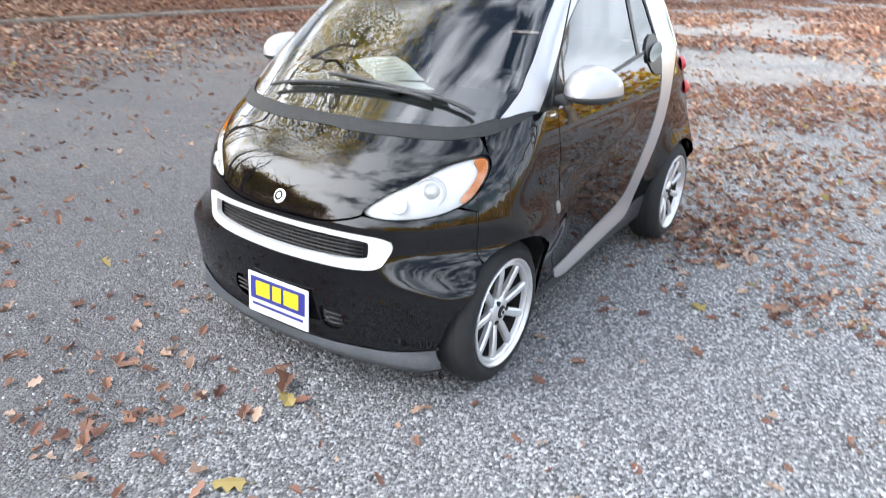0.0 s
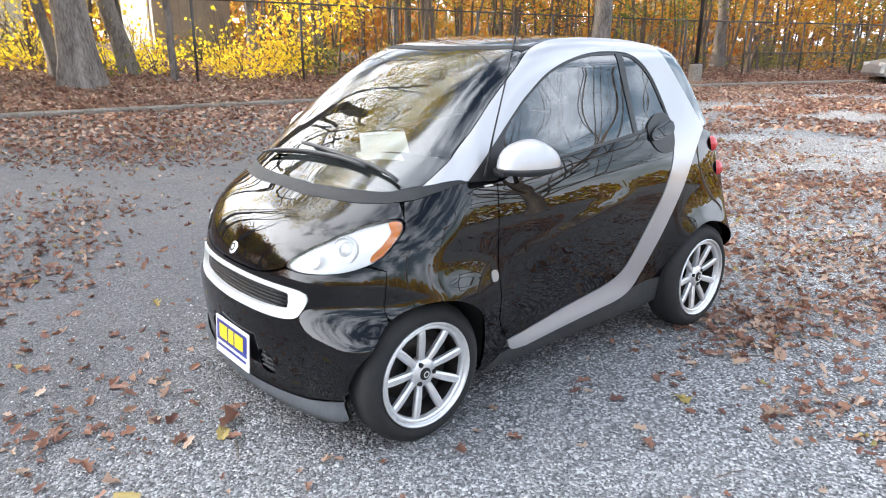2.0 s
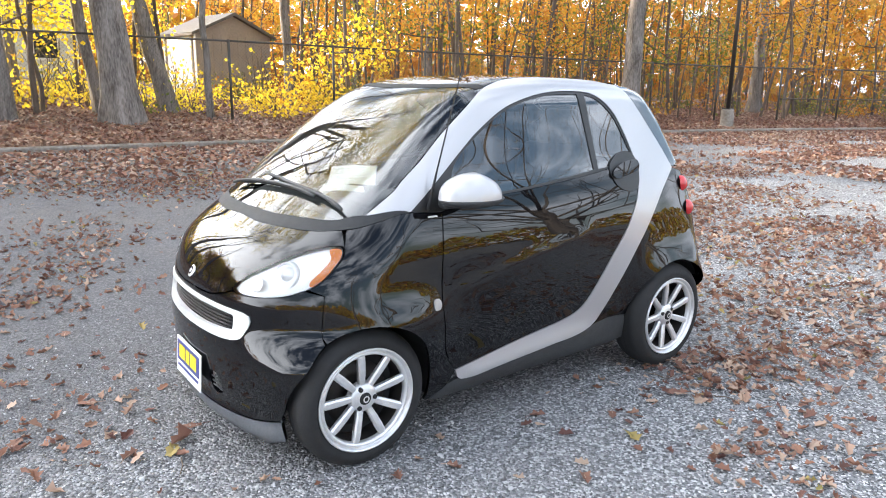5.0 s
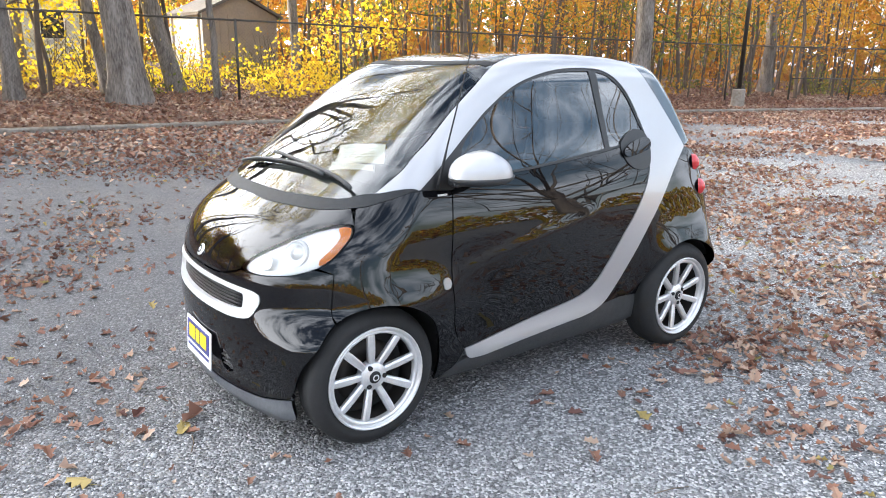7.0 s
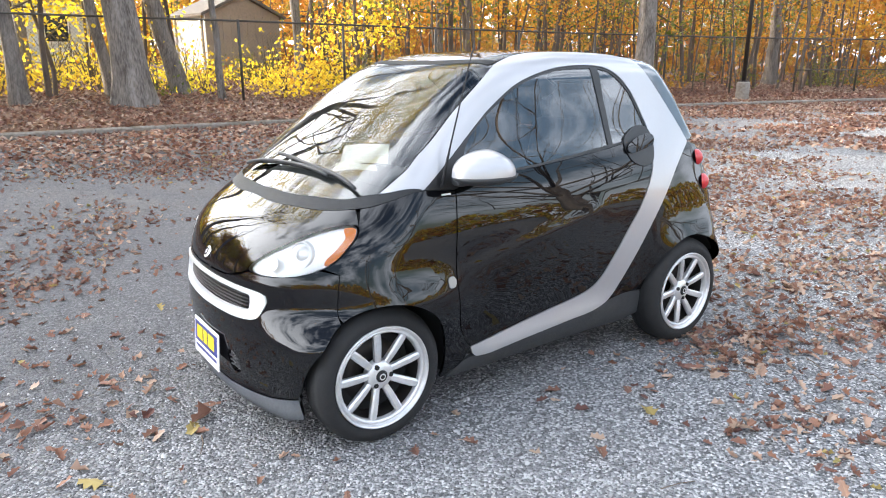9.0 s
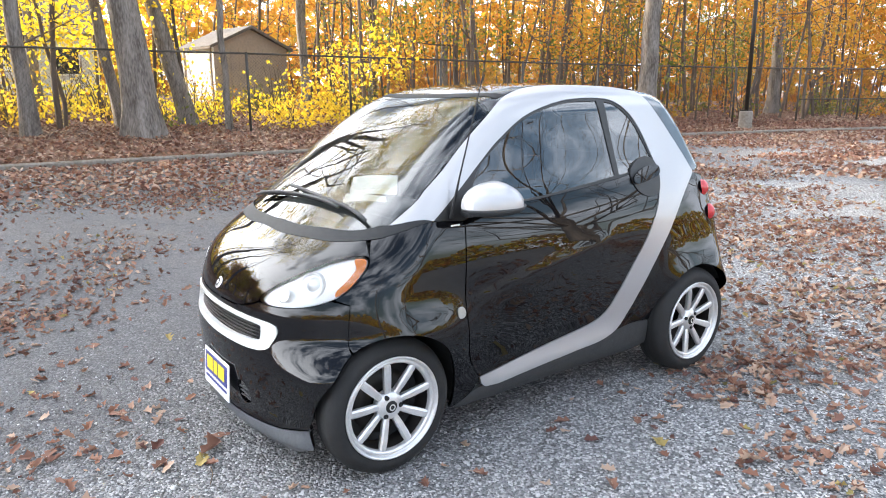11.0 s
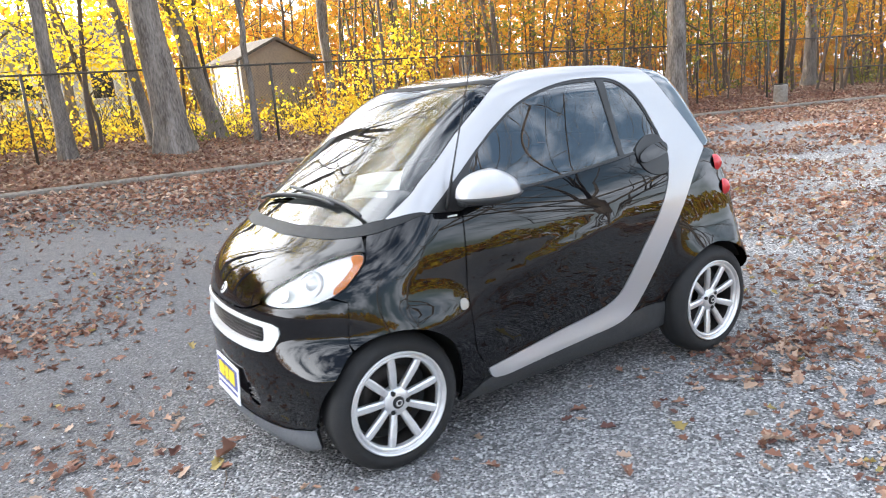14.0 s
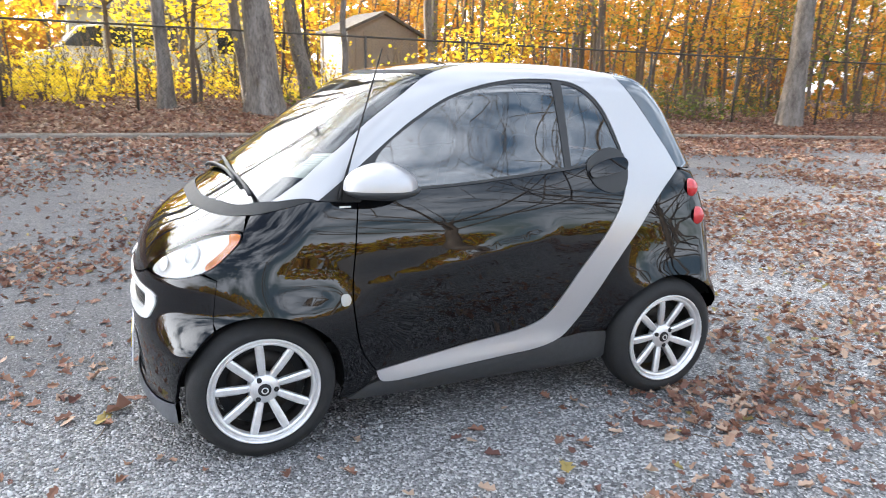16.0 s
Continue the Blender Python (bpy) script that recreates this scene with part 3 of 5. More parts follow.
def build_woods():
    """The thin stems and the foliage of the woods behind the fence."""
    rng = np.random.default_rng(3)
    stems = Soup()
    crowns = {"yellow": [], "orange": [], "green": []}
    for i in range(430):
        x = rng.uniform(-26, 50) if i < 300 else rng.uniform(8, 50)
        off = 0.7 + 21 * rng.random()**1.5
        y = float(fence_y(x)) + off
        if 4.0 < x - 0.19 * (y - 13.4) < 7.1 and 13 < y < 24:
            continue
        if y > 20.5 and abs(x - 5.2 + 0.62 * (y - 20.5)) < 1.2:
            continue
        if x < 7 and abs(y - 20.4 - 0.3 * (x - 6)) < 1.6:
            continue
        z = float(land(x, y))
        h = rng.uniform(4.2, 10)
        r = rng.uniform(0.02, 0.082)
        d = np.array((rng.normal() * 0.09, rng.normal() * 0.05, 1.0))
        p, a = [], np.array((x, y, z - 0.1))
        for k in range(8):
            p.append(a.copy())
            a = a + d * h / 7 + rng.normal(size=3) * (0.07, 0.05, 0)
        stems.add(*tube_data(p, np.linspace(r, r * 0.35, 8), 5, False))
        tips = []
        for k in range(rng.integers(4, 9)):
            j = int(rng.integers(2, 8))
            w = rng.normal(size=3) * (1, 1, 0.4) + (0, 0, 0.35)
            w /= np.linalg.norm(w)
            L = rng.uniform(0.8, 2.4)
            q = [p[j], p[j] + w * L * 0.5 + rng.normal(size=3) * 0.06, p[j] + w * L + (0, 0, 0.12)]
            stems.add(*tube_data(q, [r * 0.4, r * 0.25, r * 0.1], 4, False))
            tips += [q[1], q[2]]
        warm = rng.random()
        kind = "yellow" if x < 7.2 + rng.normal() * 3.3 else ("orange" if warm < 0.72 else "green")
        if rng.random() < 0.12:
            kind = "green"
        n = int(rng.uniform(300, 700) * (1.8 if x < 8 else 1.1))
        c = np.array(tips)[rng.integers(0, len(tips), n)] + rng.normal(size=(n, 3)) * 0.36
        c = c[(c[:, 2] < 4.3) | (rng.random(n) < (0.5 if x < 9 else 0.7))]
        crowns[kind].append(c)
    # undergrowth
    for i in range(310):
        x = rng.uniform(-26, 49) if i < 260 else rng.uniform(-7, 7)
        y = float(fence_y(x)) + rng.uniform(0.3, 7.5)
        if abs(x - 5.4) < 1.1 and y < 21 and i >= 260:
            continue
        z = float(land(x, y))
        hh = rng.uniform(0.35, 1.4)
        kind = "yellow" if x < 8 and rng.random() < 0.75 else ("green" if rng.random() < 0.55 else "orange")
        n = int(rng.uniform(70, 220))
        c = np.array((x, y, z)) + np.abs(rng.normal(size=(n, 3))) * (0, 0, hh * 0.5) + rng.normal(size=(n, 3)) * (0.45, 0.4, 0.08)
        crowns[kind].append(c)
        for k in range(5):
            w = rng.normal(size=3) * (0.3, 0.3, 0) + (0, 0, 1)
            stems.add(*tube_data([(x, y, z - 0.05), np.array((x, y, z)) + w * hh * 0.6, np.array((x, y, z)) + w * hh * 1.1 + rng.normal(size=3) * 0.1], [0.014, 0.01, 0.005], 4, False))
    # bright bush
    c = np.array((6.82, 13.4, 1.3)) + rng.normal(size=(800, 3)) * (0.53, 0.33, 0.42)
    crowns["yellow"].append(c)
    tagged(new("woodland_stems", stems.mesh("woodland_stems", BARK_THIN, True)), "thin bare stems of the woods behind the fence", "woods", "", "stuff")
    for kind, mat in (("yellow", YELLOW_LEAVES), ("orange", ORANGE_LEAVES), ("green", GREEN_LEAVES)):
        ob = new("woodland_foliage", quads_mesh("woodland_foliage", leaf_quads(np.vstack(crowns[kind]), 0.105), mat))
        tagged(ob, kind + " autumn foliage of the woods behind the fence", "foliage", "", "stuff")
    # far woods
    n = 42000
    a = rng.uniform(radians(-10), radians(190), n)
    d = rng.uniform(40, 62, n)
    x, y = d * np.cos(a), d * np.sin(a)
    top = 4.5 + 5.5 * value_noise(a * 14, a * 0, 1.0, 4) + 5 * np.clip((1.0 - a) * 2, 0, 1)
    c = np.stack([x, y, 0.8 + top * rng.random(n)**1.1], 1)
    keep = y > curb_y(x) + 10
    tagged(new("far_woods", quads_mesh("far_woods", leaf_quads(c[keep], 0.72), ORANGE_LEAVES)), "distant brown and orange woods", "woods", "", "stuff")


build_woods()


def build_opposite_trees():
    """Trees on the near side of the lot, seen as reflections in the car and by the shade that they cast."""
    for i, (x, y, h, r) in enumerate(((11.5, -11.0, 17, 0.24), (7.5, -16.0, 18, 0.24), (17, -16, 14, 0.26), (-4.5, -19, 13, 0.28), (26, -13, 13, 0.25), (-12, 11.8, 15, 0.24), (-7.5, 13.5, 17, 0.28))):
        build_tree(x, y, h, r, 40 + i, (0.03 * (i % 3 - 1), 0.0), ORANGE_LEAVES if i in (3, 5) else None, 400, label="bare spreading tree at the edge of the lot", depth=6 if i < 3 else 5, bole=0.2, fork=True, wide=i < 3)
    rng = np.random.default_rng(9)
    n = 15000
    a = rng.uniform(radians(190), radians(352), n)
    d = rng.uniform(30, 38, n) + 10 * np.abs(np.cos(a))
    x, y = d * np.cos(a), d * np.sin(a)
    c = np.stack([x, y, (2.2 + 2.6 * value_noise(a * 20, a * 0, 1.0, 6)) * rng.random(n)**0.9], 1)
    for mat, word, c in ((ORANGE_LEAVES, "orange", c[:8000]), (YELLOW_LEAVES, "golden", c[8000:])):
        ob = new("far_side_foliage", quads_mesh("far_side_foliage", leaf_quads(c, 0.55), mat))
        tagged(ob, word + " autumn growth across the lot", "foliage", "", "stuff")


build_opposite_trees()


# ---- buildings and vehicles beyond ----
def build_shed():
    """Seen on its corner: the sunlit doors on one side, the shaded gable wall on the other."""
    x, y = 6.1, 20.0
    z = float(land(x, y))
    s = thing("shed", x, y, z, 9, "beige garden shed with bright white double door", "shed")
    w, d, h, top = 2.7, 2.2, 2.0, 2.55
    part("wall", box(w, d, h, w / 2, d / 2, h / 2 - 0.05), SHED_WALL, s)
    for i in range(10):
        part("siding_batten", box(0.05, 0.02, h - 0.1, 0.03 + i * 0.294, -0.008, h / 2 - 0.03, 0.004), SHED_WALL, s)
    for k in (0.02, d - 0.02):
        part("corner_board", box(0.03, 0.1, h, -0.012, k, h / 2 - 0.05, 0.004), SHED_WHITE, s)
    for k in (0.62, 1.46):
        door = part("door", box(0.05, 0.82, 1.86, -0.03, k, 0.95, 0.008), SHED_WHITE, s, "white shed door")
        for q in (0.1, 0.95, 1.8):
            part("door_rail", box(0.02, 0.78, 0.09, -0.062, k, q, 0.003), SHED_WHITE, door)
    bm = bmesh.new()
    pr = [(-0.18, h - 0.14), (w / 2, top), (w + 0.18, h - 0.14), (w + 0.18, h - 0.05), (w / 2, top + 0.1), (-0.18, h - 0.05)]
    a = [bm.verts.new((px, -0.15, pz)) for px, pz in pr]
    b = [bm.verts.new((px, d + 0.15, pz)) for px, pz in pr]
    for i in range(6):
        bm.faces.new((a[i], a[(i + 1) % 6], b[(i + 1) % 6], b[i]))
    bm.faces.new((a[0], a[1], a[4], a[5])[::-1]), bm.faces.new((a[1], a[2], a[3], a[4])[::-1])
    bm.faces.new((b[0], b[1], b[4], b[5])), bm.faces.new((b[1], b[2], b[3], b[4]))
    bmesh.ops.recalc_face_normals(bm, faces=bm.faces)
    part("roof", bm, SHINGLE, s)
    bm = bmesh.new()
    for yy in (0.0, 0.06):
        bm.faces.new([bm.verts.new(q) for q in ((0.0, yy, h - 0.06), (w, yy, h - 0.06), (w / 2, yy, top - 0.02))])
    part("gable", bm, SHED_WALL, s)


def build_house(x, y, rz, w, d, h, label):
    z = float(land(x, y))
    s = thing("house", x, y, z, rz, label, "house")
    part("wall", box(w, d, h, 0, d / 2, h / 2), HOUSE_WALL, s)
    bm = bmesh.new()
    pr = [(-0.4, h), (d / 2, h + 1.9), (d + 0.4, h)]
    a = [bm.verts.new((-w / 2 - 0.3, py, pz)) for py, pz in pr]
    b = [bm.verts.new((w / 2 + 0.3, py, pz)) for py, pz in pr]
    for i in range(3):
        bm.faces.new((a[i], a[(i + 1) % 3], b[(i + 1) % 3], b[i]))
    bm.faces.new(a[::-1]), bm.faces.new(b)
    bmesh.ops.recalc_face_normals(bm, faces=bm.faces)
    part("roof", bm, SHINGLE, s)
    for i in range(3):
        wx = -w / 2 + w * (i + 0.5) / 3
        wd = part("window", box(1.1, 0.06, 1.3, wx, -0.02, h * 0.55, 0.01), SHED_WHITE, s)
        part("pane", box(0.92, 0.02, 1.12, wx, -0.06, h * 0.55), FAR_GLASS, wd)


def build_far_car(x, y, rz, paint, label, length=4.5, van=False):
    """A parked car seen small: its side runs along x."""
    c = thing("parked_car", x, y, float(land(x, y)), rz, label, "car", "parked cars")
    L, hw = length, 0.86
    low = [(-L / 2, 0.35), (-L / 2 + 0.05, 0.62), (-L / 2 + 0.25, 0.72), (-L * 0.22, 0.90), (L * 0.36, 0.95), (L / 2 - 0.05, 0.90), (L / 2, 0.55), (L / 2 - 0.05, 0.3), (-L / 2 + 0.1, 0.25)]
    cab = [(-L * 0.24, 0.88), (-L * 0.09, 1.38), (L * 0.03, 1.45), (L * 0.22, 1.42), (L * 0.38, 0.93)] if not van else [(-L * 0.3, 0.9), (-L * 0.16, 1.6), (L * 0.0, 1.72), (L * 0.4, 1.7), (L * 0.48, 0.95)]
    def loft(prof, widths, mat, name, parent, lab=""):
        bm = bmesh.new()
        rings = []
        for yy, k in widths:
            cx = sum(p[0] for p in prof) / len(prof)
            cz = min(p[1] for p in prof)
            rings.append([bm.verts.new((cx + (px - cx) * k, yy, cz + (pz - cz) * (0.5 + 0.5 * k))) for px, pz in prof])
        for a, b in zip(rings, rings[1:]):
            for i in range(len(prof)):
                bm.faces.new((a[i], a[(i + 1) % len(prof)], b[(i + 1) % len(prof)], b[i]))
        bm.faces.new(rings[0][::-1]), bm.faces.new(rings[-1])
        bmesh.ops.recalc_face_normals(bm, faces=bm.faces)
        return part(name, bm, mat, parent, lab)
    body = loft(low, ((-hw, 0.965), (-hw + 0.1, 1.0), (hw - 0.1, 1.0), (hw, 0.965)), paint, "body", c)
    loft(cab, ((-hw + 0.16, 0.97), (-hw + 0.24, 1.0), (hw - 0.24, 1.0), (hw - 0.16, 0.97)), paint, "cabin", c)
    side = [(px * 0.88, 0.94 + (pz - 0.9) * 0.86) for px, pz in cab]
    for o in (1, -1):
        mid = [(0.02, 0.94), (0.02, 0.94 + (1.43 - 0.9) * 0.86)]
        for nm, sel in (("front_window", [side[0], side[1], (mid[1][0] - 0.04, side[2][1]), (mid[0][0] - 0.04, 0.95)]), ("rear_window", [(mid[0][0] + 0.04, 0.95), (mid[1][0] + 0.04, side[2][1]), side[3], side[4]])):
            bm = bmesh.new()
            f = bm.faces.new([bm.verts.new((px, (-hw + 0.135) * o, pz)) for px, pz in sel])
            r = bmesh.ops.extrude_face_region(bm, geom=[f])
            bmesh.ops.translate(bm, verts=[v for v in r["geom"] if isinstance(v, bmesh.types.BMVert)], vec=(0, 0.05 * o, 0))
            part(nm, bm, FAR_GLASS, c)
        for wx in (-L * 0.30, L * 0.30):
            w = child("wheel", mesh_from("wheel", *lathe([(0.19, -0.02), (0.3, -0.02), (0.315, 0.0), (0.315, 0.17), (0.19, 0.17)], 28, True), RUBBER, True), c)
            w.matrix_basis = pose(wx, (-hw + 0.02) * o, 0.315, 0, 0, 0 if o > 0 else 180)
            child("rim", mesh_from("rim", *lathe([(0.001, 0.0), (0.10, -0.005), (0.19, 0.0), (0.195, 0.03)], 24), ALLOY), w)
            part("lamp", box(0.1, 0.25, 0.12, -L / 2 + 0.09, (-hw + 0.25) * o, 0.63, 0.02), BRIGHT, c) if wx < 0 else part("tail_lamp", box(0.06, 0.25, 0.14, L / 2 - 0.03, (-hw + 0.22) * o, 0.74, 0.02), RED, c)
    return c


build_shed()
build_house(1.0, 32.3, 6, 8, 5, 2.6, "pale grey house among the trees")
build_house(-10, 29, 20, 7, 5, 2.5, "pale house beyond the woods")
build_far_car(26.6, 4.7, -50, CAR_SILVER, "silver saloon parked at the far side of the lot")
build_far_car(30.8, 2.9, -70, CAR_BLUE, "blue car parked behind the silver one")
build_far_car(-1.5, 24.9, 10, CAR_WHITE, "white van parked beyond the woods", 4.8, True)


# ---- the car ----
def spline(pts, n=8, closed=False):
    """Points along a smooth curve through pts."""
    p = np.array(pts, float)
    if len(p) == 2:
        return p[0] + (p[1] - p[0]) * np.linspace(0, 1, n + 1)[:, None]
    q = np.vstack([p[-1], p, p[0], p[1]]) if closed else np.vstack([2 * p[0] - p[1], p, 2 * p[-1] - p[-2]])
    t = np.linspace(0, 1, n, endpoint=False)[:, None]
    out = []
    for i in range(1, len(q) - 2):
        a, b, c, d = q[i - 1:i + 3]
        out.append(0.5 * (2 * b + (c - a) * t + (2 * a - 5 * b + 4 * c - d) * t**2 + (3 * b - a - 3 * c + d) * t**3))
    out = np.vstack(out)
    return out if closed else np.vstack([out, p[-1:]])


# Centre-line profile of the car, front to rear over the top, and its half width by height.
PROFILE = spline([(-0.39, 0.125), (-0.435, 0.24), (-0.452, 0.42), (-0.448, 0.56), (-0.432, 0.68), (-0.385, 0.785), (-0.31, 0.865), (-0.19, 0.945), (-0.06, 1.035),
                  (0.15, 1.19), (0.38, 1.355), (0.60, 1.475), (0.80, 1.523), (1.05, 1.542), (1.35, 1.54), (1.64, 1.522), (1.82, 1.490), (1.94, 1.385), (2.04, 1.225),
                  (2.125, 1.07), (2.19, 0.9), (2.22, 0.75), (2.23, 0.55), (2.22, 0.35), (2.18, 0.2), (1.5, 0.15), (0.9, 0.14), (0.2, 0.125)], 12, True)
HALF_Z = [0.10, 0.20, 0.30, 0.45, 0.60, 0.75, 0.90, 1.00, 1.10, 1.25, 1.40, 1.50, 1.60]
HALF_W = [0.660, 0.685, 0.702, 0.718, 0.728, 0.730, 0.715, 0.687, 0.648, 0.600, 0.555, 0.525, 0.490]
HALF_FIT = np.polyfit(HALF_Z, HALF_W, 6)


def body(p):
    """Signed distance, about, of points to the car's body."""
    x, y, z = p[:, 0], np.abs(p[:, 1]), p[:, 2]
    yb = np.minimum(y, 0.8)
    full = np.clip((0.60 - z) / 0.16, 0, 1)
    bow = 0.25 * yb**2 + (0.75 - 0.62 * full * full * (3 - 2 * full)) * yb**4
    low = np.clip((1.15 - z) / 0.3, 0, 1)
    front = np.clip((1.0 - x) / 0.9, 0, 1)
    rear = np.clip((x - 1.1) / 0.9, 0, 1)
    xs = x - bow * front * (0.62 + 0.38 * low * low * (3 - 2 * low)) + 0.3 * bow * rear
    zs = z + 0.035 * (yb / 0.55)**4 * np.clip((z - 0.9) / 0.5, 0, 1)
    a, b = PROFILE, np.roll(PROFILE, -1, 0)
    ab = b - a
    out = np.empty(len(x))
    for i in range(0, len(x), 4000):
        q = np.stack([xs[i:i + 4000], zs[i:i + 4000]], 1)[:, None]
        t = np.clip(((q - a) * ab).sum(2) / (ab * ab).sum(1), 0, 1)
        d = np.sqrt(((q - a - t[..., None] * ab)**2).sum(2).min(1))
        qx, qz = q[..., 0], q[..., 1]
        cross = ((a[:, 1] > qz) != (b[:, 1] > qz)) & (qx < a[:, 0] + (qz - a[:, 1]) * ab[:, 0] / np.where(ab[:, 1] == 0, 1e-9, ab[:, 1]))
        out[i:i + 4000] = np.where(cross.sum(1) % 2 == 1, -d, d)
    w = np.polyval(HALF_FIT, np.clip(z, 0.1, 1.6))
    w = w + 0.060 * np.exp(-((x + 0.02) / 0.42)**4 - ((z - 0.535) / 0.13)**2) + 0.082 * np.exp(-((x - 1.95) / 0.34)**4 - ((z - 0.49) / 0.17)**2)
    w = w + 0.007 * np.exp(-((z - 0.57 - 0.2 * x) / 0.035)**2) * np.clip((x - 0.36) / 0.1, 0, 1) * np.clip((1.28 - x) / 0.12, 0, 1)
    w = w + 0.022 * np.exp(-((z - 0.245 - 0.07 * (x - 0.45)) / 0.06)**2) * np.clip((x - 0.42) / 0.12, 0, 1) * np.clip((1.42 - x) / 0.2, 0, 1)
    w = w - 0.04 * np.clip((x - 1.75) / 0.5, 0, 1)**2 * np.clip((z - 0.6) / 0.3, 0, 1)
    side = (y - w) * 0.96
    k = 0.10 - 0.04 * np.clip((x - 1.3) / 0.4, 0, 1)
    h = np.clip(k - np.abs(out - side), 0, None) / k
    return np.maximum(out, side) + h * h * k * 0.25


def march(start, way, steps=60):
    """Along each ray from outside to the body's surface."""
    s, w = np.array(start, float), np.array(way, float)
    w = w / np.linalg.norm(w, axis=-1, keepdims=True)
    w = np.broadcast_to(w, s.shape)
    t = np.zeros(len(s))
    for i in range(steps):
        d = body(s + w * t[:, None])
        t = np.clip(t + d * 0.8, 0, 9)
        if np.abs(d).max() < 2e-5:
            break
    return s + w * t[:, None]


def grad(p):
    e = 0.016
    g = np.stack([body(p + np.eye(3)[i] * e) - body(p - np.eye(3)[i] * e) for i in range(3)], 1)
    return g / np.linalg.norm(g, axis=1, keepdims=True)


def SL(pts):
    """Points on the car's near side from (x, z)."""
    p = np.array([(x, -1.4, z) for x, z in pts], float)
    return march(p, (0, 1, 0))


def FR(pts):
    """Points on its front from (y, z)."""
    return march(np.array([(-1.3, y, z) for y, z in pts], float), (1, 0, 0))


def TP(pts):
    """Points on its top from (x, y)."""
    return march(np.array([(x, y, 2.2) for x, y in pts], float), (0, 0, -1))


def RE(pts):
    """Points on its rear from (y, z)."""
    return march(np.array([(3.0, y, z) for y, z in pts], float), (-1, 0, 0))


def chain(*runs):
    """Runs of points joined end to end, without doubles."""
    p = np.vstack(runs)
    keep = [0]
    for i in range(1, len(p)):
        if np.linalg.norm(p[i] - p[keep[-1]]) > 0.004:
            keep.append(i)
    if np.linalg.norm(p[keep[-1]] - p[0]) < 0.004:
        keep.pop()
    return p[keep]


def mirrored(half):
    """A whole outline out of its near half, which begins and ends on the centre line."""
    h = np.array(half)
    h[0, 1] = h[-1, 1] = 0
    return np.vstack([h, (h * (1, -1, 1))[::-1][1:-1]])


def inside(q, poly):
    a, b = poly, np.roll(poly, -1, 0)
    x, y = q[:, 0:1], q[:, 1:2]
    hit = ((a[:, 1] > y) != (b[:, 1] > y)) & (x < a[:, 0] + (y - a[:, 1]) * (b[:, 0] - a[:, 0]) / np.where(b[:, 1] == a[:, 1], 1e-9, b[:, 1] - a[:, 1]))
    return hit.sum(1) % 2 == 1


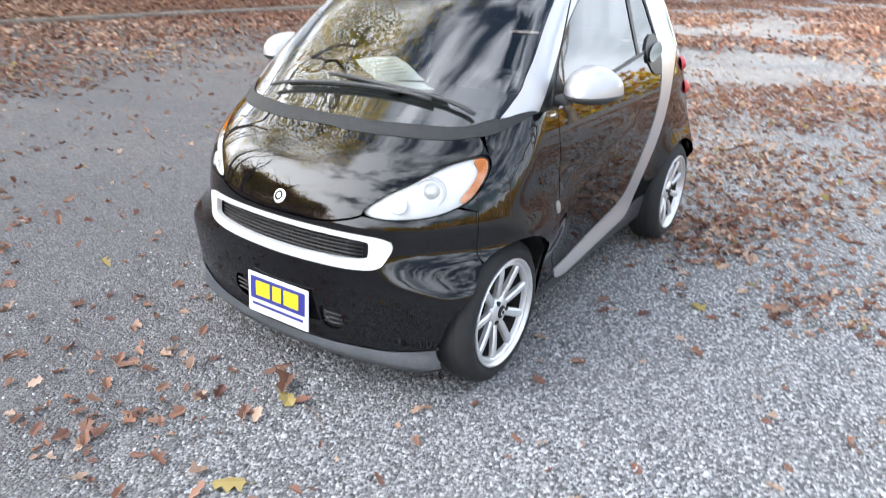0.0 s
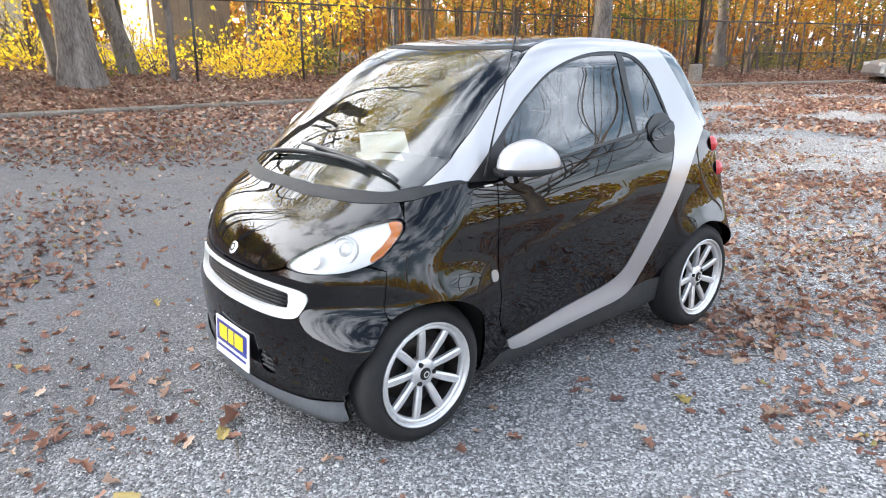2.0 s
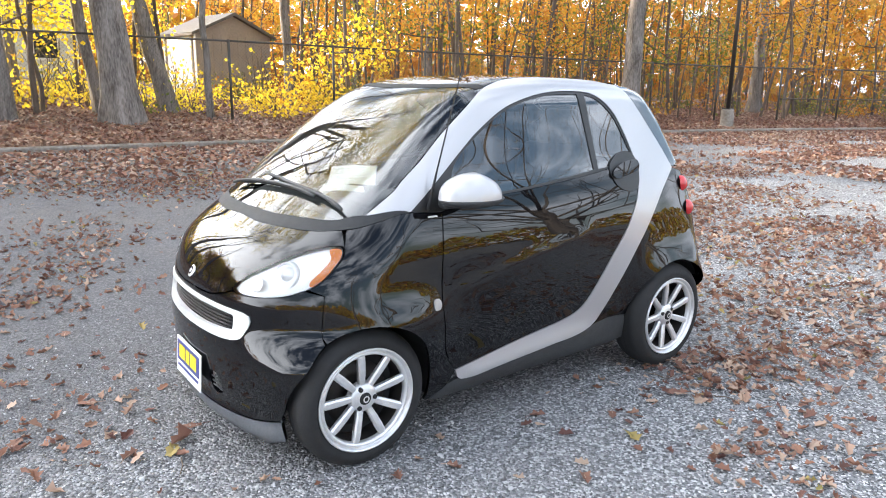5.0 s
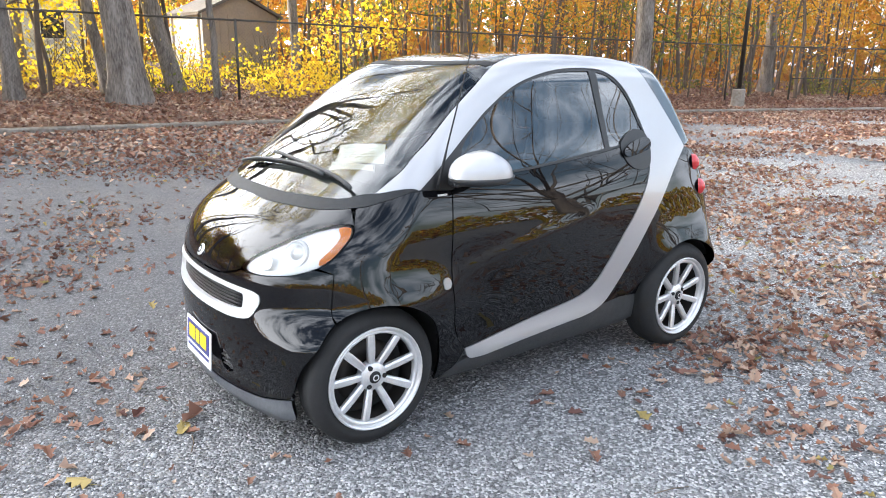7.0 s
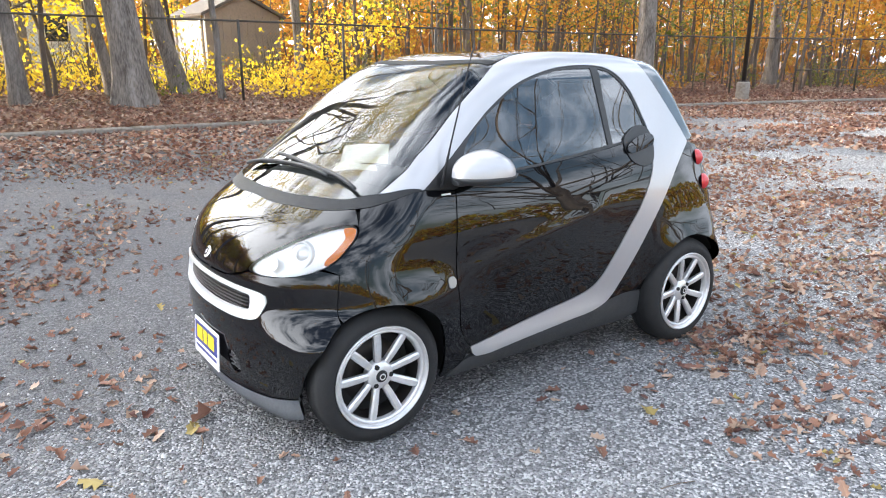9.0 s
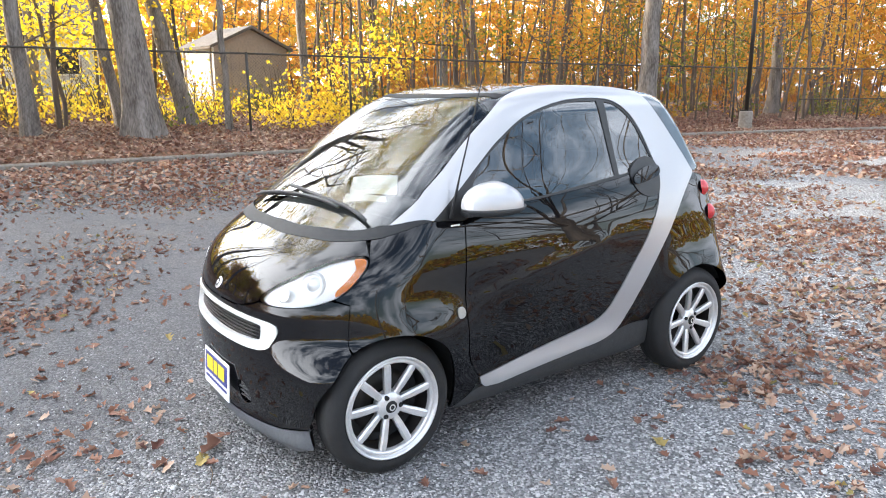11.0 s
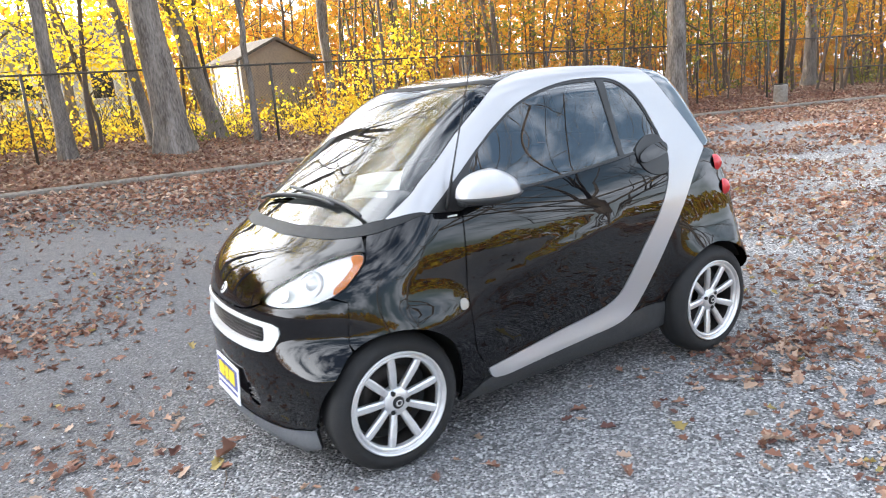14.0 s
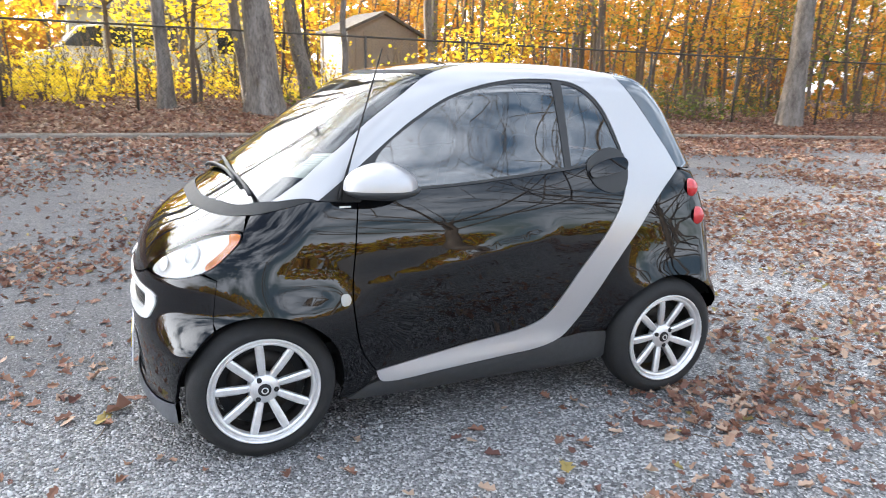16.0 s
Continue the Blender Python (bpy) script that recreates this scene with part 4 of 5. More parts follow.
def panel_arrays(outline, way, grid=0.03, lift=0.0, thick=0.014, holes=()):
    """A pressed panel that follows the body inside an outline: verts, faces, normals."""
    d = np.array(way, float) / np.linalg.norm(way)
    u = np.cross(d, (0.0, 0.0, 1.0) if abs(d[2]) < 0.9 else (1.0, 0.0, 0.0))
    u /= np.linalg.norm(u)
    w = np.cross(d, u)
    flat = lambda p: np.stack([p @ u, p @ w], 1)
    loops = [outline, *holes]
    ring = [flat(l) for l in loops]
    lo, hi = ring[0].min(0), ring[0].max(0)
    gx, gy = np.meshgrid(np.arange(lo[0], hi[0], grid), np.arange(lo[1], hi[1], grid))
    gx = gx + (np.arange(gx.shape[0])[:, None] % 2) * grid * 0.5
    g = np.stack([gx.ravel(), gy.ravel()], 1)
    ok = inside(g, ring[0])
    for h in ring[1:]:
        ok &= ~inside(g, h)
    for r in ring:
        a, b = r, np.roll(r, -1, 0)
        ab = b - a
        t = np.clip(((g[:, None] - a) * ab).sum(2) / ((ab * ab).sum(1) + 1e-12), 0, 1)
        ok &= np.sqrt(((g[:, None] - a - t[..., None] * ab)**2).sum(2).min(1)) > grid * 0.35
    g = g[ok]
    inner = march(g[:, 0:1] * u + g[:, 1:2] * w - d * 2.5 + d * ((outline.mean(0)) @ d), d) if len(g) else np.zeros((0, 3))
    pts3 = np.vstack(loops + [inner])
    pts2 = np.vstack(ring + [g])
    edges, n = [], 0
    for r in ring:
        edges += [(n + i, n + (i + 1) % len(r)) for i in range(len(r))]
        n += len(r)
    from mathutils.geometry import delaunay_2d_cdt
    vo, eo, fo, ov, oe, of = delaunay_2d_cdt([Vector(p) for p in pts2], edges, [list(range(len(ring[0])))], 1, 1e-6)
    vo = np.array([tuple(v) for v in vo])
    src = [o[0] if o else -1 for o in ov]
    p3 = np.array([pts3[s] if s >= 0 else pts3[np.argmin(((pts2 - vo[i])**2).sum(1))] for i, s in enumerate(src)])
    f = np.array([t for t in fo if len(t) == 3])
    if holes:
        c = vo[f].mean(1)
        ok = np.ones(len(f), bool)
        for h in ring[1:]:
            ok &= ~inside(c, h)
        f = f[ok]
    nrm = grad(p3)
    flip = (np.cross(p3[f[:, 1]] - p3[f[:, 0]], p3[f[:, 2]] - p3[f[:, 0]]) * nrm[f[:, 0]]).sum(1) < 0
    f[flip] = f[flip][:, ::-1]
    p3 = p3 + nrm * lift
    faces = [tuple(t) for t in f]
    verts, norms = [p3], [nrm]
    base = len(p3)
    if thick:
        for l in loops:
            ln = grad(l)
            tang = np.roll(l, -1, 0) - np.roll(l, 1, 0)
            out = np.cross(tang, ln)
            out /= np.linalg.norm(out, axis=1, keepdims=True) + 1e-9
            m = len(l)
            verts += [l + ln * lift, l + ln * (lift - thick)]
            s = 1.0 if (out[0] @ (l[0] - l.mean(0))) > 0 else -1.0
            norms += [out * s, out * s]
            faces += [(base + i, base + (i + 1) % m, base + m + (i + 1) % m, base + m + i) for i in range(m)]
            base += 2 * m
    return np.vstack(verts), faces, np.vstack(norms)


def panel_object(name, data, mat, parent, label="", far=False):
    v, f, n = data
    if far:
        v, n, f = v * (1, -1, 1), n * (1, -1, 1), [t[::-1] for t in f]
    me = mesh_from(name, v, f, mat, True)
    me.normals_split_custom_set_from_vertices([tuple(map(float, q)) for q in n])
    return child(name, me, parent, label)


def pair(name, data, mat, parent, label=""):
    return panel_object(name, data, mat, parent, label), panel_object(name, data, mat, parent, label, far=True)


def arc(cx, cz, r, a0, a1, n=24):
    return [(cx + r * math.cos(radians(a)), cz + r * math.sin(radians(a))) for a in np.linspace(a0, a1, n)]


def build_wheel(parent, x, y, z, width, radius, far, turn, steer=0.0):
    """One wheel with nine spokes; its outer face looks along -y."""
    w = child("wheel", mesh_from("wheel", *lathe([(0.04, 0.02), (0.17, 0.02), (0.17, width * 0.5), (0.04, width * 0.5)], 32, True), DARK), parent)
    w.matrix_basis = pose(x, y, z, 0, 0, (180 if far else 0) + steer)
    h = width / 2
    prof = [(0.200, h - 0.005), (0.235, h), (radius - 0.03, h), (radius - 0.008, h - 0.02), (radius, h - 0.045), (radius, 0.0), (radius, -h + 0.045), (radius - 0.008, -h + 0.02), (radius - 0.035, -h), (0.235, -h - 0.003), (0.212, -h + 0.004), (0.200, -h + 0.02)]
    child("tyre", mesh_from("tyre", *lathe(prof, 56, True), RUBBER, True), w)
    grooves = Soup()
    for yy in (-0.35, 0.0, 0.35):
        grooves.add(*lathe([(radius + 0.0012, yy * h - 0.004), (radius + 0.0012, yy * h + 0.004)], 56))
    child("tread_groove", grooves.mesh("tread_groove", DARK), w)
    lip = [(0.211, -h + 0.012), (0.2135, -h - 0.001), (0.2105, -h - 0.0055), (0.206, -h - 0.004), (0.203, -h + 0.004), (0.200, -h + 0.013), (0.1965, -h + 0.013), (0.195, -h + 0.007), (0.190, -h + 0.006), (0.1845, -h + 0.009), (0.182, -h + 0.018), (0.180, -h + 0.03)]
    child("rim", mesh_from("rim", *lathe(lip, 64), ALLOY, True), w)
    child("barrel", mesh_from("barrel", *lathe([(0.180, -h + 0.03), (0.180, -h + 0.07), (0.184, h - 0.03), (0.200, h - 0.01)], 48), POLE_METAL, True), w)
    for i in range(9):
        bm = bmesh.new()
        a = 2 * math.pi * i / 9 + turn
        rows = []
        for r, wd, y0, th in ((0.030, 0.012, -h + 0.034, 0.024), (0.06, 0.0135, -h + 0.027, 0.024), (0.10, 0.0155, -h + 0.019, 0.022), (0.15, 0.0165, -h + 0.012, 0.02), (0.176, 0.0155, -h + 0.010, 0.018), (0.188, 0.011, -h + 0.012, 0.016)):
            rows.append([bm.verts.new((r * math.cos(a) - s * math.sin(a), yy, r * math.sin(a) + s * math.cos(a))) for s, yy in ((-wd, y0 + th), (-wd, y0 + 0.006), (-wd * 0.55, y0), (wd * 0.55, y0), (wd, y0 + 0.006), (wd, y0 + th))])
        for p, q in zip(rows, rows[1:]):
            for j in range(5):
                bm.faces.new((p[j], p[j + 1], q[j + 1], q[j]))
        bmesh.ops.recalc_face_normals(bm, faces=bm.faces)
        part("spoke", bm, ALLOY, w)
    child("hub", mesh_from("hub", *lathe([(0.001, -h + 0.018), (0.030, -h + 0.018), (0.052, -h + 0.024), (0.060, -h + 0.034), (0.062, -h + 0.06)], 32), ALLOY, True), w)
    cap = child("centre_cap", mesh_from("centre_cap", *lathe([(0.0005, -h + 0.011), (0.021, -h + 0.012), (0.025, -h + 0.016), (0.026, -h + 0.02)], 28), DARK, True), w)
    ringv, ringf = lathe([(0.009, -h + 0.0095), (0.014, -h + 0.0095)], 24)
    child("cap_mark", mesh_from("cap_mark", ringv, ringf, BRIGHT), w)
    for i in range(3):
        a = 2 * math.pi * i / 3 + turn + math.pi / 9
        v, f = lathe([(0.0005, 0), (0.0095, 0), (0.0105, 0.012)], 12)
        child("lug_recess", mesh_from("lug_recess", np.array(v) + (0.044 * math.cos(a), -h + 0.0165, 0.044 * math.sin(a)), f, DARK), w)
    child("brake_disc", mesh_from("brake_disc", *lathe([(0.05, 0.015), (0.135, 0.015), (0.135, 0.03), (0.05, 0.03)], 32, True), POLE_METAL, True), w)
    return w


def dome(c, r, axis, depth, mat, name, parent, n=20, rings=6, label=""):
    """A bulging lens of radius r on axis."""
    ax = Vector(axis).normalized()
    q = ax.to_track_quat("Z", "Y").to_matrix()
    v, f = [], []
    for i in range(rings + 1):
        t = i / rings * math.pi / 2
        for j in range(n):
            p = q @ Vector((r * math.cos(t) * math.cos(2 * math.pi * j / n), r * math.cos(t) * math.sin(2 * math.pi * j / n), depth * math.sin(t)))
            v.append(Vector(c) + p)
    for i in range(rings):
        f += [(i * n + j, i * n + (j + 1) % n, (i + 1) * n + (j + 1) % n, (i + 1) * n + j) for j in range(n)]
    return child(name, mesh_from(name, v, f, mat, True), parent, label)


def build_car():
    car = thing("car", label="small black two-seat car with silver side frame parked on gravel", category="car")
    # shared seams, near side
    door_front = spline([(0.372, 0.985), (0.355, 0.84), (0.335, 0.62), (0.372, 0.42), (0.447, 0.292)])
    sill_in = spline([(0.447, 0.298), (0.563, 0.320), (0.827, 0.362), (1.06, 0.394), (1.17, 0.420), (1.240, 0.463), (1.308, 0.548), (1.402, 0.680), (1.510, 0.810), (1.600, 0.945), (1.642, 1.068)])
    frame_in = spline([(1.642, 1.068), (1.614, 1.195), (1.544, 1.349), (1.436, 1.439), (1.301, 1.467), (1.055, 1.457), (0.819, 1.399), (0.641, 1.304), (0.535, 1.231), (0.40, 1.131), (0.224, 1.003)])
    frame_out = spline([(0.064, -0.612), (0.171, -0.624), (0.229, -0.616), (0.322, -0.601), (0.442, -0.572), (0.618, -0.532), (0.774, -0.480), (0.958, -0.448), (1.25, -0.44), (1.50, -0.445)])
    frame_rear = spline([(1.625, 1.497), (1.696, 1.419), (1.765, 1.333), (1.867, 1.187), (1.929, 1.085)])
    sill_out = spline([(1.929, 1.075), (1.807, 0.965), (1.678, 0.813), (1.570, 0.681), (1.465, 0.518), (1.387, 0.408), (1.310, 0.340), (1.178, 0.307), (1.022, 0.294), (0.735, 0.270), (0.52, 0.250), (0.465, 0.255), (0.447, 0.29)])
    belt = spline([(0.372, 0.990), (0.46, 1.020), (0.784, 1.038), (1.032, 1.058), (1.306, 1.085), (1.45, 1.105), (1.628, 1.128)])
    lamp = spline([(-0.355, 0.712), (-0.395, 0.760), (-0.470, 0.812), (-0.545, 0.866), (-0.610, 0.889), (-0.641, 0.882), (-0.659, 0.842), (-0.654, 0.783), (-0.625, 0.743), (-0.548, 0.709), (-0.425, 0.697)], 6, True)
    lamp_c = lamp.mean(0)
    lamp_gap = lamp_c + (lamp - lamp_c) * 1.03
    tip, cor, low = 0, 30, 48      # headlamp outline: inner tip, outer top corner, outer bottom
    cowl_front = spline([(-0.205, 0), (-0.199, -0.22), (-0.132, -0.455), (-0.014, -0.60), (0.105, -0.655), (0.215, -0.682)])
    glass_base = spline([(-0.160, 0), (-0.141, -0.26), (-0.058, -0.495), (0.060, -0.610)])

    # silver frame
    trid = chain(TP(frame_out), SL(frame_rear), SL(sill_out), SL(sill_in), SL(frame_in))
    pair("side_frame", panel_arrays(trid, (0.05, 1, -0.55), 0.028, 0.004, 0.02), SILVER, car, "silver painted safety frame")
    # door
    door = chain(SL(belt + (0.003, -0.002)), SL(sill_in[::-1] + (-0.002, 0.002)), SL(door_front[::-1] + (0.004, 0)))
    doors = pair("door", panel_arrays(door, (0, 1, -0.2), 0.03), PAINT, car, "glossy black door panel")
    # windows
    wf = chain(SL(frame_in), SL(spline([(0.224, 1.001), (0.372, 0.992)])), SL(belt))
    front_pane = chain(*[SL(spline(s)) for s in ([(0.47, 1.040), (0.452, 1.10), (0.50, 1.183), (0.648, 1.289), (0.825, 1.384), (1.058, 1.441), (1.283, 1.451)], [(1.283, 1.451), (1.300, 1.28), (1.306, 1.103)], [(1.306, 1.103), (1.032, 1.074), (0.784, 1.052), (0.47, 1.040)])])
    back_pane = chain(*[SL(spline(s)) for s in ([(1.345, 1.447), (1.428, 1.423), (1.53, 1.338), (1.598, 1.195), (1.606, 1.165)], [(1.606, 1.165), (1.52, 1.172), (1.43, 1.118), (1.352, 1.108)], [(1.352, 1.108), (1.35, 1.28), (1.345, 1.447)])])
    widen = lambda p, k: p.mean(0) + (p - p.mean(0)) * k
    front_pane, back_pane = [SL([(x, z) for x, _, z in widen(p, k)]) for p, k in ((front_pane, 1.022), (back_pane, 1.03))]
    pair("window_frame", panel_arrays(wf, (0, 1, -0.3), 0.03, 0.0, 0.02, (front_pane, back_pane)), TRIM, car, "black window surround")
    pair("side_window", panel_arrays(front_pane, (0, 1, -0.3), 0.03, -0.004, 0), SIDE_GLASS, car, "dark reflecting door glass")
    pair("quarter_window", panel_arrays(back_pane, (0, 1, -0.3), 0.03, -0.004, 0), SIDE_GLASS, car, "dark reflecting quarter glass")
    # door handle cup
    cup = SL(spline([(1.425, 1.10), (1.47, 1.15), (1.545, 1.178), (1.62, 1.16), (1.645, 1.09), (1.618, 1.0), (1.54, 0.985), (1.46, 1.02)], 6, True))
    for d, o in zip(doors, (1, -1)):
        h = panel_object("handle_cup", panel_arrays(cup, (0, 1, -0.2), 0.02, 0.005, 0.012), TRIM, d, "dark round handle recess", far=o < 0)
        blade = SL(spline([(1.44, 1.085), (1.53, 1.125), (1.63, 1.13), (1.632, 1.085), (1.54, 1.06), (1.45, 1.05)], 5, True))
        panel_object("door_handle", panel_arrays(blade, (0, 1, -0.2), 0.02, 0.016, 0.012), PAINT, d, "glossy black door pull", far=o < 0)
    # front fender
    fender = chain(SL(door_front - (0.002, 0)), SL(spline([(0.440, 0.285), (0.40, 0.23), (0.312, 0.185)])), SL(arc(0, 0.285, 0.312, -18, 122)), SL(spline([(-0.172, 0.566), (-0.162, 0.65), (-0.150, 0.722)])), FR(lamp_gap[cor:low + 1][::-1]), TP(cowl_front[24:]), SL(spline([(0.224, 0.999), (0.30, 0.994), (0.372, 0.987)])))
    fenders = pair("front_fender", panel_arrays(fender, (0.35, 0.85, -0.4), 0.028), PAINT, car, "glossy black front wing")
    for fd, o in zip(fenders, (1, -1)):
        mk = SL(spline([(0.290, 0.610), (0.288, 0.645), (0.312, 0.652), (0.326, 0.633), (0.318, 0.610)], 4, True))
        panel_object("side_marker", panel_arrays(mk, (0, 1, 0), 0.02, 0.005, 0.006), CAR_SILVER, fd, "grey side marker lens", far=o < 0)
        bars = SL([(0.300, 0.973), (0.345, 0.973), (0.345, 0.980), (0.300, 0.980)])
        panel_object("badge", panel_arrays(bars, (0, 1, -0.2), 0.02, 0.003, 0.003), BRIGHT, fd, "small bright badge", far=o < 0)
    # bonnet
    top_lamp = FR(lamp_gap[tip:cor + 1])
    nose = FR(spline([(0, 0.664), (-0.20, 0.668), (-0.30, 0.688), (-0.345, 0.704)]))
    bonnet = mirrored(chain(nose, top_lamp, TP(cowl_front[23::-1])))
    hood = panel_object("bonnet", panel_arrays(bonnet, (0.55, 0, -0.83), 0.03, 0.001), PAINT, car, "glossy black bonnet")
    dome((-0.424, -0.003, 0.712), 0.028, (-0.8, 0, 0.5), 0.006, BRIGHT, "emblem", hood, label="round bright emblem")
    v, f = lathe([(0.010, 0), (0.018, 0)], 24)
    m = Matrix.Translation((-0.4295, -0.003, 0.7155)) @ Vector((-0.8, 0, 0.5)).to_track_quat("Y", "Z").to_matrix().to_4x4()
    child("emblem_ring", mesh_from("emblem_ring", [m @ Vector(q) for q in v], f, DARK), hood)
    # scuttle
    scuttle = mirrored(chain(TP(cowl_front), TP(spline([(0.215, -0.679), (0.14, -0.652), (0.060, -0.613)])), TP(glass_base[::-1])))
    sc = panel_object("scuttle", panel_arrays(scuttle, (0.5, 0, -0.86), 0.02, 0.003, 0.02), SCUTTLE, car, "dull black plastic scuttle")
    # windscreen and roof
    header = spline([(0.755, -0.482), (0.68, -0.36), (0.645, -0.18), (0.635, 0)])
    edge = [tuple(p) for p in frame_out if p[0] < 0.74]
    screen = mirrored(chain(TP(glass_base), TP(np.array(edge) + (0.001, 0.004)), TP(header)))
    panel_object("windscreen", panel_arrays(screen, (0.75, 0, -0.66), 0.035, 0.0, 0), WINDSCREEN, car, "raked windscreen reflecting trees and sky")
    band = mirrored(chain(TP([(0.592, 0)]), TP(spline([(0.592, 0), (0.60, -0.18), (0.632, -0.36), (0.70, -0.485)])), TP(header)))
    panel_object("screen_band", panel_arrays(band, (0.6, 0, -0.8), 0.03, 0.001, 0.003), DARK, car, "black screen header band")
    roof_edge = [tuple(p) for p in frame_out if 0.77 < p[0]]
    roof = mirrored(chain(TP(header[::-1] + (0.006, 0)), TP(np.array(roof_edge) + (0, 0.006)), TP(spline([(1.62, -0.455), (1.73, -0.3), (1.76, 0)]))))
    panel_object("roof", panel_arrays(roof, (0.1, 0, -1), 0.035, 0.0), PAINT, car, "glossy black roof panel")
    # rear
    rg = mirrored(chain(TP(spline([(1.768, 0), (1.738, -0.3), (1.665, -0.44)])), RE(spline([(-0.47, 1.40), (-0.50, 1.30), (-0.535, 1.18), (-0.56, 1.085)])), RE(spline([(-0.56, 1.08), (-0.3, 1.085), (0, 1.09)]))))
    panel_object("rear_window", panel_arrays(rg, (-0.8, 0, -0.6), 0.035, 0.006, 0.012), SIDE_GLASS, car, "raked rear glass")
    strip = chain(SL(frame_rear + (0.004, 0.002)), RE(spline([(-0.61, 1.078), (-0.565, 1.08)])), RE(spline([(-0.562, 1.085), (-0.537, 1.18), (-0.502, 1.30), (-0.472, 1.40)])), TP(spline([(1.665, -0.445), (1.60, -0.46)])))
    pair("hatch_side", panel_arrays(strip, (-0.6, 0.75, -0.3), 0.02, 0.002, 0.012), HATCH, car, "pale blue-grey hatch side")
    quarter = chain(SL(sill_out[:49]), SL(spline([(1.314, 0.334), (1.45, 0.343), (1.565, 0.34)])), SL(arc(1.875, 0.287, 0.315, 170, 8)), SL(spline([(2.205, 0.332), (2.19, 0.36)])), RE(spline([(-0.69, 0.40), (-0.685, 0.55), (-0.66, 0.75), (-0.62, 0.95), (-0.60, 1.06)])))
    pair("rear_fender", panel_arrays(quarter, (-0.45, 0.85, -0.2), 0.028), PAINT, car, "glossy black rear wing")
    tail = mirrored(chain(RE(spline([(0, 1.07), (-0.3, 1.068), (-0.597, 1.055)])), RE(spline([(-0.617, 0.95), (-0.657, 0.75), (-0.681, 0.55), (-0.686, 0.40), (-0.68, 0.25)])), RE(spline([(-0.4, 0.22), (0, 0.22)]))))
    panel_object("rear_bumper", panel_arrays(tail, (-1, 0, -0.05), 0.05), PAINT, car, "glossy black tail")
    for o in (1, -1):
        for (x, y, z), ax in (((2.014, -0.662, 0.988), (0.6, -0.8, 0.2)), ((2.045, -0.692, 0.858), (0.6, -0.8, 0.1))):
            dome((x, y * o, z), 0.047, (ax[0], ax[1] * o, ax[2]), 0.04, RED, "tail_lamp", car, label="round red tail lamp")
    # sills
    sill = chain(SL(spline([(0.455, 0.250), (0.52, 0.245), (0.735, 0.264), (1.022, 0.288), (1.178, 0.301), (1.316, 0.330), (1.45, 0.339), (1.562, 0.334)])), SL(spline([(1.572, 0.30), (1.58, 0.20)])), SL(spline([(1.50, 0.165), (1.0, 0.165), (0.36, 0.165)])), SL(spline([(0.33, 0.175), (0.40, 0.225), (0.455, 0.250)])))
    pair("sill", panel_arrays(sill, (0, 1, 0), 0.03, -0.002, 0.02), PLASTIC, car, "dark grey plastic sill")
    # front bumper
    g_out = [(0, 0.641), (-0.22, 0.640), (-0.40, 0.634), (-0.455, 0.622)], [(-0.455, 0.622), (-0.462, 0.60), (-0.449, 0.565), (-0.42, 0.527), (-0.33, 0.512), (-0.16, 0.508), (0, 0.506)]
    g_in = [(0, 0.624), (-0.22, 0.623), (-0.365, 0.617), (-0.385, 0.608)], [(-0.385, 0.608), (-0.385, 0.575), (-0.372, 0.555), (-0.28, 0.545), (-0.12, 0.540), (0, 0.539)]
    ring_out = mirrored(chain(*[FR(spline(s)) for s in g_out]))
    ring_in = mirrored(chain(*[FR(spline(s)) for s in g_in]))
    vent = lambda o: FR(spline([(-0.19 * o, 0.335), (-0.27 * o, 0.33), (-0.28 * o, 0.26), (-0.20 * o, 0.25)], 3, True))
    vents = [vent(1), vent(-1)]
    seam_low, seam_high = -0.475, 0.6985
    bottom = spline([(-0.63, 0.250), (-0.58, 0.236), (seam_low, 0.214)]), spline([(seam_low, 0.214), (-0.313, 0.203), (-0.15, 0.198), (0, 0.197)])
    under = [p for p in lamp_gap[low + 1:-3][::-1]]
    inner = np.array([p for p in under if p[0] > seam_low])
    outer = np.array([p for p in under if p[0] <= seam_low])
    cut = spline([(seam_low, float(np.interp(0.475, -inner[::1, 0], inner[:, 1]))), (seam_low, 0.6), (seam_low, 0.45), (seam_low, 0.3), (seam_low, 0.214)])
    bumper = mirrored(chain(FR(spline([(0, 0.657), (-0.20, 0.661), (-0.30, 0.680), (-0.352, 0.699)])), FR(inner), FR(cut), FR(bottom[1])))
    bump = panel_object("front_bumper", panel_arrays(bumper, (1, 0, -0.08), 0.026, 0.0, 0.016, (ring_out, *vents)), PAINT, car, "glossy black front bumper")
    corner = chain(FR(outer), SL(spline([(-0.1525, 0.720), (-0.1645, 0.65), (-0.1745, 0.563)])), SL(arc(0, 0.285, 0.312, 124, 178, 12)), SL(spline([(-0.315, 0.28), (-0.318, 0.262)])), FR(bottom[0]), FR(cut[::-1]))
    pair("bumper_corner", panel_arrays(corner, (0.65, 0.75, -0.1), 0.026, 0.0, 0.016), PAINT, bump, "glossy black bumper corner")
    panel_object("grille_ring", panel_arrays(ring_out, (1, 0, -0.08), 0.02, 0.006, 0.02, (ring_in,)), BRIGHT, bump, "bright silver grille surround")
    back = panel_object("grille_back", panel_arrays(ring_out, (1, 0, -0.08), 0.04, -0.06, 0), DARK, bump)
